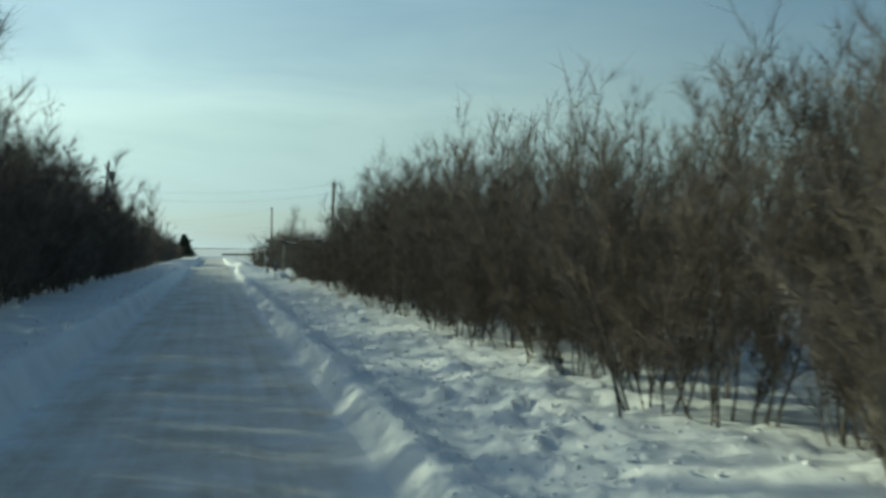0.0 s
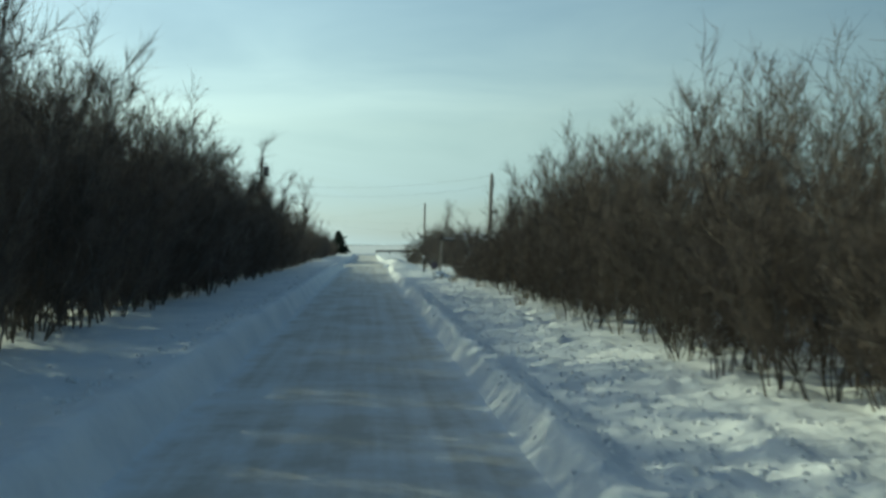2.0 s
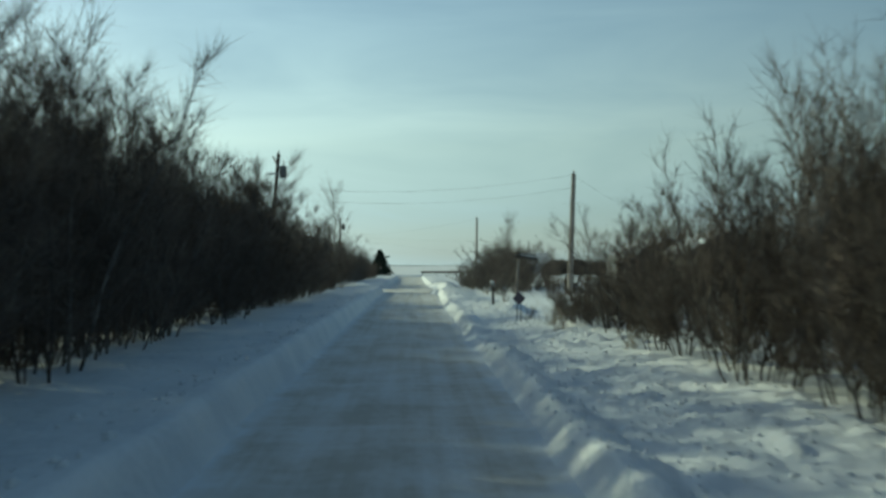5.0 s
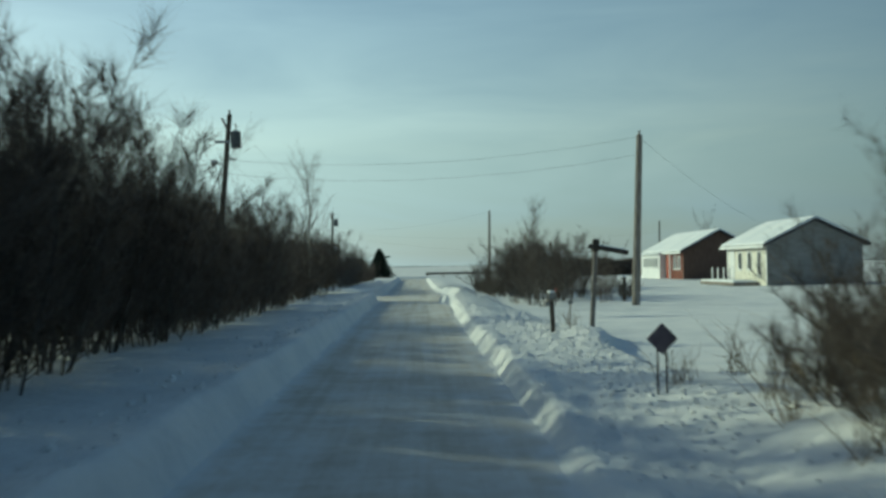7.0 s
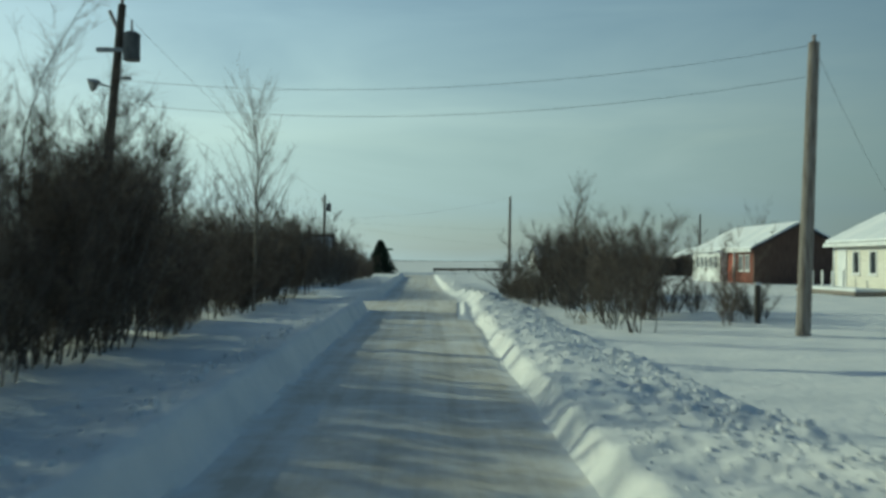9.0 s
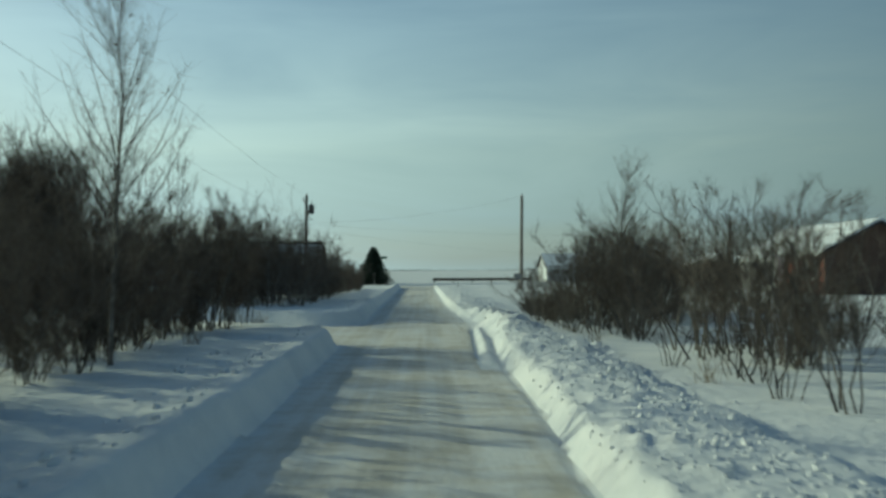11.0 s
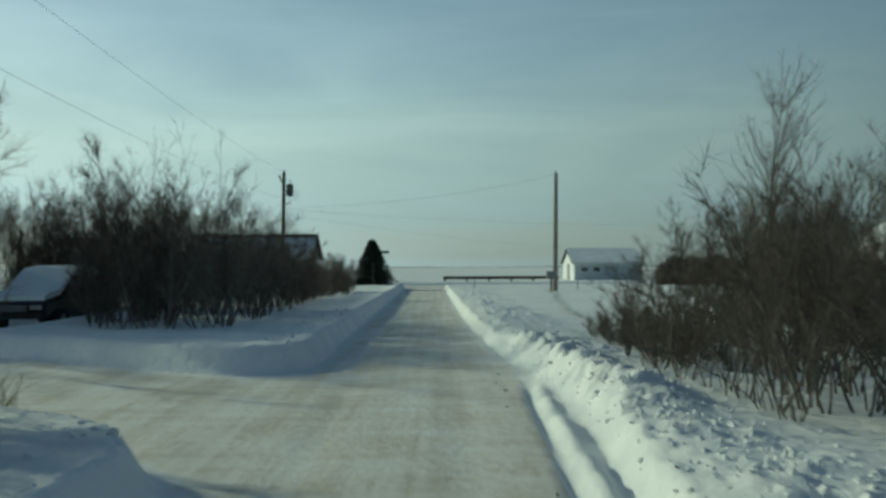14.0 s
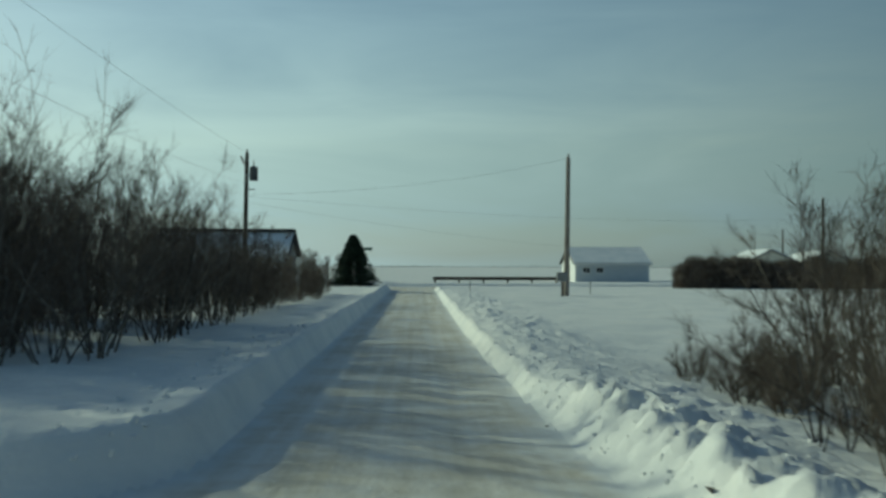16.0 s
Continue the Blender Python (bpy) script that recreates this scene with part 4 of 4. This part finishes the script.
# ---- roadside bits ----
z = ground_z(3.66, 51.2)
sp = thing("sign_post", pose(3.66, 51.2, z, 0, 3.5, 0), "leaning weathered wooden post with a drooping cross arm", "post")
part("post", box((-0.046, -0.046, -0.3), (0.046, 0.046, 1.58), 0.012), M["pole"], sp)
part("sleeve", box((-0.066, -0.066, 1.583), (0.066, 0.066, 1.84), 0.014), M["darkpole"], sp, "dark capped top of the post")
arm = box((-0.17, -0.11, -0.05), (0.68, -0.07, 0.05), 0.01)
bmesh.ops.rotate(arm, verts=arm.verts, cent=(0, 0, 0), matrix=Matrix.Rotation(radians(7), 3, "Y"))
bmesh.ops.translate(arm, verts=arm.verts, vec=(0, 0, 1.67))
part("arm", arm, M["darkpole"], sp)
part("arm_snow", rod((0.06, -0.09, 1.715), (0.60, -0.09, 1.65), 0.018, sides=8), M["roof_snow"], sp, "thin line of snow on the arm")

z = ground_z(2.85, 51.3)
mb = thing("mailbox", pose(2.85, 51.3, z + 0.09, 0, -2, 0), "grey mailbox on a dark wooden post in the snow bank", "mailbox")
part("post", box((-0.045, -0.045, -0.5), (0.045, 0.045, 0.58), 0.01), M["darkpole"], mb)
part("shelf", box((-0.10, -0.15, 0.583), (0.10, 0.15, 0.605)), M["pole"], mb, "small wooden shelf")
bx = part("box", box((-0.085, -0.16, 0.609), (0.085, 0.16, 0.745), 0.04), M["darksteel"], mb)
part("door", box((-0.07, -0.172, 0.625), (0.07, -0.163, 0.73), 0.004), M["greysiding"], bx, "pale hinged mailbox door")
part("paper_tube", box((-0.165, -0.16, 0.47), (-0.05, 0.14, 0.575), 0.02), M["greysiding"], mb, "pale square newspaper holder")
part("flag", box((0.087, -0.05, 0.66), (0.097, 0.02, 0.83)), M["redpaint"], mb, "small red flag")
part("snow_cap", box((-0.065, -0.14, 0.742), (0.065, 0.14, 0.785), 0.018), M["roof_snow"], mb)

z = ground_z(3.25, 51.6)
mk = thing("marker_stake", (3.25, 51.6, z), "thin pale marker stake with a round reflector", "marker")
part("stake", rod((0, 0, -0.2), (0.03, 0, 0.55), 0.016), M["pole"], mk)
part("reflector", rod((0.03, -0.02, 0.58), (0.03, 0.0, 0.58), 0.055, sides=12), M["greysiding"], mk)

z = ground_z(2.72, 42.3)
sg = thing("warning_sign", (2.72, 42.3, z), "small diamond warning sign seen from behind on two short legs", "sign")
dia = bmesh.new()
bmesh.ops.create_cube(dia, size=1, matrix=Matrix.Translation((0, 0, 0.62)) @ Matrix.Rotation(radians(45), 4, "Y") @ Matrix.Diagonal((0.25, 0.012, 0.25, 1)))
part("plate", dia, M["signback"], sg, "dull purple-grey back of a sign plate")
for dx in (-0.05, 0.05):
    part("leg", rod((dx, 0.02, -0.2), (dx, 0.02, 0.5), 0.012), M["darkpole"], sg)

ss = thing("street_sign", (-3.75, 141.5, ground_z(-3.75, 141.5)), "green street name sign on a thin steel post", "sign")
part("post", rod((0, 0, -0.2), (0, 0, 2.45), 0.03), M["steel"], ss)
part("blade", box((-0.1, -0.012, 2.46), (0.62, 0.012, 2.66)), M["greensign"], ss)

ub = thing("utility_box", (7.0, 123.0, ground_z(7.0, 123)), "pale utility box on a short post by the pole", "utility box")
part("post", box((-0.05, -0.05, -0.3), (0.05, 0.05, 0.7)), M["darkpole"], ub)
part("box", box((-0.28, -0.15, 0.704), (0.24, 0.15, 1.15), 0.02), M["greysiding"], ub)

for x, y, h in ((3.0, 131.5, 0.5), (9.3, 128, 0.6)):
    st = thing("marker_stake", (x, y, ground_z(x, y)), "thin dark stake standing in the snow", "marker")
    part("stake", rod((0, 0, -0.2), (0.02, 0, h), 0.018), M["darkpole"], st)
    part("cap", rod((0.02, 0, h), (0.02, 0, h + 0.04), 0.028), M["darkpole"], st)


yp = thing("yard_post", (8.6, 69.7, ground_z(8.6, 69.7)), "short dark wooden post standing in the snowy yard", "post")
part("post", box((-0.06, -0.06, -0.3), (0.06, 0.06, 1.0), 0.01), M["darkpole"], yp)
part("cap", box((-0.075, -0.075, 1.003), (0.075, 0.075, 1.05), 0.01), M["roof_snow"], yp, "cap of snow")


# ---- parked vehicle ----
def vehicle(at):
    ob = thing("car", at, "dark parked car with snow piled on its roof and bonnet", "car")
    side = [(-2.15, 0.42), (2.15, 0.42), (2.2, 0.75), (1.95, 0.98), (-1.05, 1.02), (-2.1, 0.86), (-2.22, 0.62)]
    def along(outline, x0, x1):
        bm = prism([(a, b) for a, b in outline], x0, x1)
        bmesh.ops.rotate(bm, verts=bm.verts, cent=(0, 0, 0), matrix=Matrix.Rotation(radians(90), 3, "Z"))
        return bm
    body = along(side, -0.86, 0.86)
    bmesh.ops.bevel(body, geom=list(body.edges), offset=0.06, segments=2, affect="EDGES")
    part("body", body, M["carpaint"], ob)
    cab = along([(-0.95, 1.02), (1.9, 0.98), (1.55, 1.52), (-0.25, 1.55)], -0.72, 0.72)
    bmesh.ops.bevel(cab, geom=list(cab.edges), offset=0.05, segments=2, affect="EDGES")
    part("cabin", cab, M["carpaint"], ob)
    ws = part("windscreen", along([(-0.97, 1.06), (-0.90, 1.06), (-0.28, 1.50), (-0.34, 1.50)], -0.62, 0.62), M["glass"], ob)
    part("snow_cover", along([(-1.10, 1.06), (-0.42, 1.53), (-0.25, 1.578), (1.58, 1.55), (1.5, 1.72), (0.6, 1.84), (-0.2, 1.76), (-0.75, 1.45), (-1.2, 1.16)], -0.76, 0.76), M["roof_snow"], ob, "mound of snow on roof and windscreen")
    part("snow_cover", along([(-2.08, 0.90), (-1.11, 1.045), (-1.2, 1.17), (-1.75, 1.13), (-2.05, 1.02)], -0.78, 0.78), M["roof_snow"], ob, "snow on the bonnet")
    part("bumper", along([(-2.30, 0.42), (-2.14, 0.42), (-2.14, 0.6), (-2.30, 0.58)], -0.84, 0.84), M["rubber"], ob)
    grille = part("grille", box((-0.42, -2.255, 0.60), (0.42, -2.19, 0.80), 0.015), M["rubber"], ob, "black radiator grille")
    for z in (0.64, 0.70, 0.76):
        part("grille_bar", box((-0.40, -2.272, z - 0.012), (0.40, -2.258, z + 0.012), 0.003), M["steel"], grille, "chrome grille bar")
    for sx in (-0.80, 0.80):
        part("mirror", box((sx - 0.17 if sx < 0 else sx - 0.03, -0.72, 1.03), (sx + 0.03 if sx < 0 else sx + 0.17, -0.60, 1.17), 0.03), M["carpaint"], ob)
    for sx in (-0.62, 0.62):
        part("headlight", box((sx - 0.16, -2.24, 0.66), (sx + 0.16, -2.12, 0.78), 0.02), M["porcelain"], ob, "clear headlight")
        for sy in (-1.35, 1.3):
            tyre = part("wheel", rod((sx * 1.38 - 0.1, sy, 0.33), (sx * 1.38 + 0.1, sy, 0.33), 0.33, sides=20), M["rubber"], ob)
            part("rim", rod((sx * 1.38 - 0.11, sy, 0.33), (sx * 1.38 + 0.11, sy, 0.33), 0.2, sides=14), M["steel"], tyre)


vehicle(pose(-10.75, 97.4, ground_z(-12.0, 96.0), 0, 0, -4))

# ---- snow clods thrown out by the plough ----
def clods(name, n, seed, xs, ys, size):
    r = np.random.default_rng(seed)
    t = (1 + 5 ** 0.5) / 2
    ico = np.array([(-1, t, 0), (1, t, 0), (-1, -t, 0), (1, -t, 0), (0, -1, t), (0, 1, t), (0, -1, -t), (0, 1, -t), (t, 0, -1), (t, 0, 1), (-t, 0, -1), (-t, 0, 1)]) / 1.9
    tri = np.array([(0, 11, 5), (0, 5, 1), (0, 1, 7), (0, 7, 10), (0, 10, 11), (1, 5, 9), (5, 11, 4), (11, 10, 2), (10, 7, 6), (7, 1, 8),
                    (3, 9, 4), (3, 4, 2), (3, 2, 6), (3, 6, 8), (3, 8, 9), (4, 9, 5), (2, 4, 11), (6, 2, 10), (8, 6, 7), (9, 8, 1)])
    x, y = xs(r, n), r.uniform(*ys, n)
    out = outside(x, y) > 0.12
    x, y = x[out], y[out]
    n = len(x)
    h = height(x, y)
    s = r.uniform(*size, n) * r.uniform(0.5, 1, n)
    jag = r.uniform(0.6, 1.25, (n, 12, 1)) * ico * s[:, None, None] * r.uniform(0.7, 1.3, (n, 1, 3))
    v = jag + np.stack([x, y, h + s * 0.15], 1)[:, None]
    f = tri[None] + 12 * np.arange(n)[:, None, None]
    return tagged(new(name, mesh_np(name, v.reshape(-1, 3), f.reshape(-1, 3), M["snow"])), "clods of broken snow along the ploughed bank", "snow clods", kind="stuff")


clods("snow_clods", 4600, 5, lambda r, n: 1.5 + np.abs(r.normal(0, 1.1, n)), (3, 100), (0.01, 0.03))
clods("snow_clods", 700, 6, lambda r, n: -2.3 - np.abs(r.normal(0, 0.5, n)), (3, 100), (0.02, 0.07))
clods("snow_clods", 2600, 9, lambda r, n: 2.75 + r.normal(0, 0.36, n), (40, 84), (0.015, 0.05))
clods("snow_clods", 2400, 12, lambda r, n: 2.5 + r.normal(0, 0.7, n), (5, 38), (0.012, 0.036))

# ---- far tree line ----
fx = np.linspace(-2200, 2200, 700)
fh = 1.0 + 1.3 * np.clip(fbm(fx * 0.01, fx * 0 + 4, 91) + 0.2, 0, 1) + 0.4 * lattice(fx * 0.2, fx * 0, 93)
fv = np.concatenate([np.stack([fx, 0 * fx + 2300 + dy, np.where(up, fh, 0 * fx - 1)], 1) for dy, up in ((0, 0), (6, 1), (20, 1))])
k = np.arange(699)
ff = np.concatenate([np.stack([k + a, k + 1 + a, k + 1 + b, k + b], 1) for a, b in ((0, 700), (700, 1400))])
tagged(new("far_woods", mesh_np("far_woods", fv, ff, M["farwood"])), "thin line of far bare woods on the horizon", "woods", kind="stuff")


# ---- dry grass poking through the snow ----
def tuft(x, y, seed, size):
    r = np.random.default_rng(seed)
    n = 26
    base = np.stack([r.normal(0, 0.09, n), r.normal(0, 0.09, n), np.full(n, -0.05)], 1)
    way = np.stack([r.normal(0, 0.35, n), r.normal(0, 0.35, n), np.ones(n)], 1) * (r.uniform(0.35, 0.85, n) * size)[:, None]
    bend = base + way * 0.6
    tip = bend + way * 0.4 + np.stack([r.normal(0, 0.12, n), r.normal(0, 0.12, n), -0.08 * np.ones(n)], 1) * size
    v1, f1 = tubes(np.concatenate([base, bend, np.full((n, 1), 0.0045), np.full((n, 1), 0.0035)], 1))
    v2, f2 = spikes(np.concatenate([bend, tip, np.full((n, 1), 0.0038)], 1))
    ob = new("grass_tuft", mesh_np("grass_tuft", np.concatenate([v1, v2]), np.concatenate([f1, f2 + len(v1)]), M["straw"]))
    ob.matrix_basis = Matrix.Translation((x, y, ground_z(x, y)))
    return tagged(ob, "tuft of dry straw-coloured grass poking through snow", "grass", "grass tufts")


for k, (x, y, sz) in enumerate(((3.1, 42.9, 0.8), (3.3, 40.2, 1.0), (3.6, 41.4, 1.3), (4.2, 40.6, 1.3), (4.6, 42.0, 1.2), (3.2, 38.6, 0.9), (3.9, 43.2, 1.1),
                                (3.4, 52.4, 0.6), (4.2, 70.5, 0.7), (3.8, 77.2, 0.6), (-4.1, 80.0, 0.8), (-4.4, 74.6, 0.6), (3.5, 33.4, 0.7), (3.4, 24.8, 0.7))):
    tuft(x, y, 600 + k, sz)

# ---- flecks of frozen soil by the turn-off ----
r_d = np.random.default_rng(31)
n_d = 16
dx, dy = r_d.uniform(1.0, 2.0, n_d), r_d.uniform(72, 92, n_d)
dp = np.stack([dx, dy, height(dx, dy)], 1)
dv, df = spikes(np.concatenate([dp - [0, 0, 0.01], dp + np.stack([r_d.normal(0, 0.03, n_d), r_d.normal(0, 0.03, n_d), r_d.uniform(0.01, 0.03, n_d)], 1), r_d.uniform(0.01, 0.03, (n_d, 1))], 1))
tagged(new("soil_flecks", mesh_np("soil_flecks", dv, df, M["bark"])), "dark flecks of frozen soil on the snow", "soil", kind="stuff")
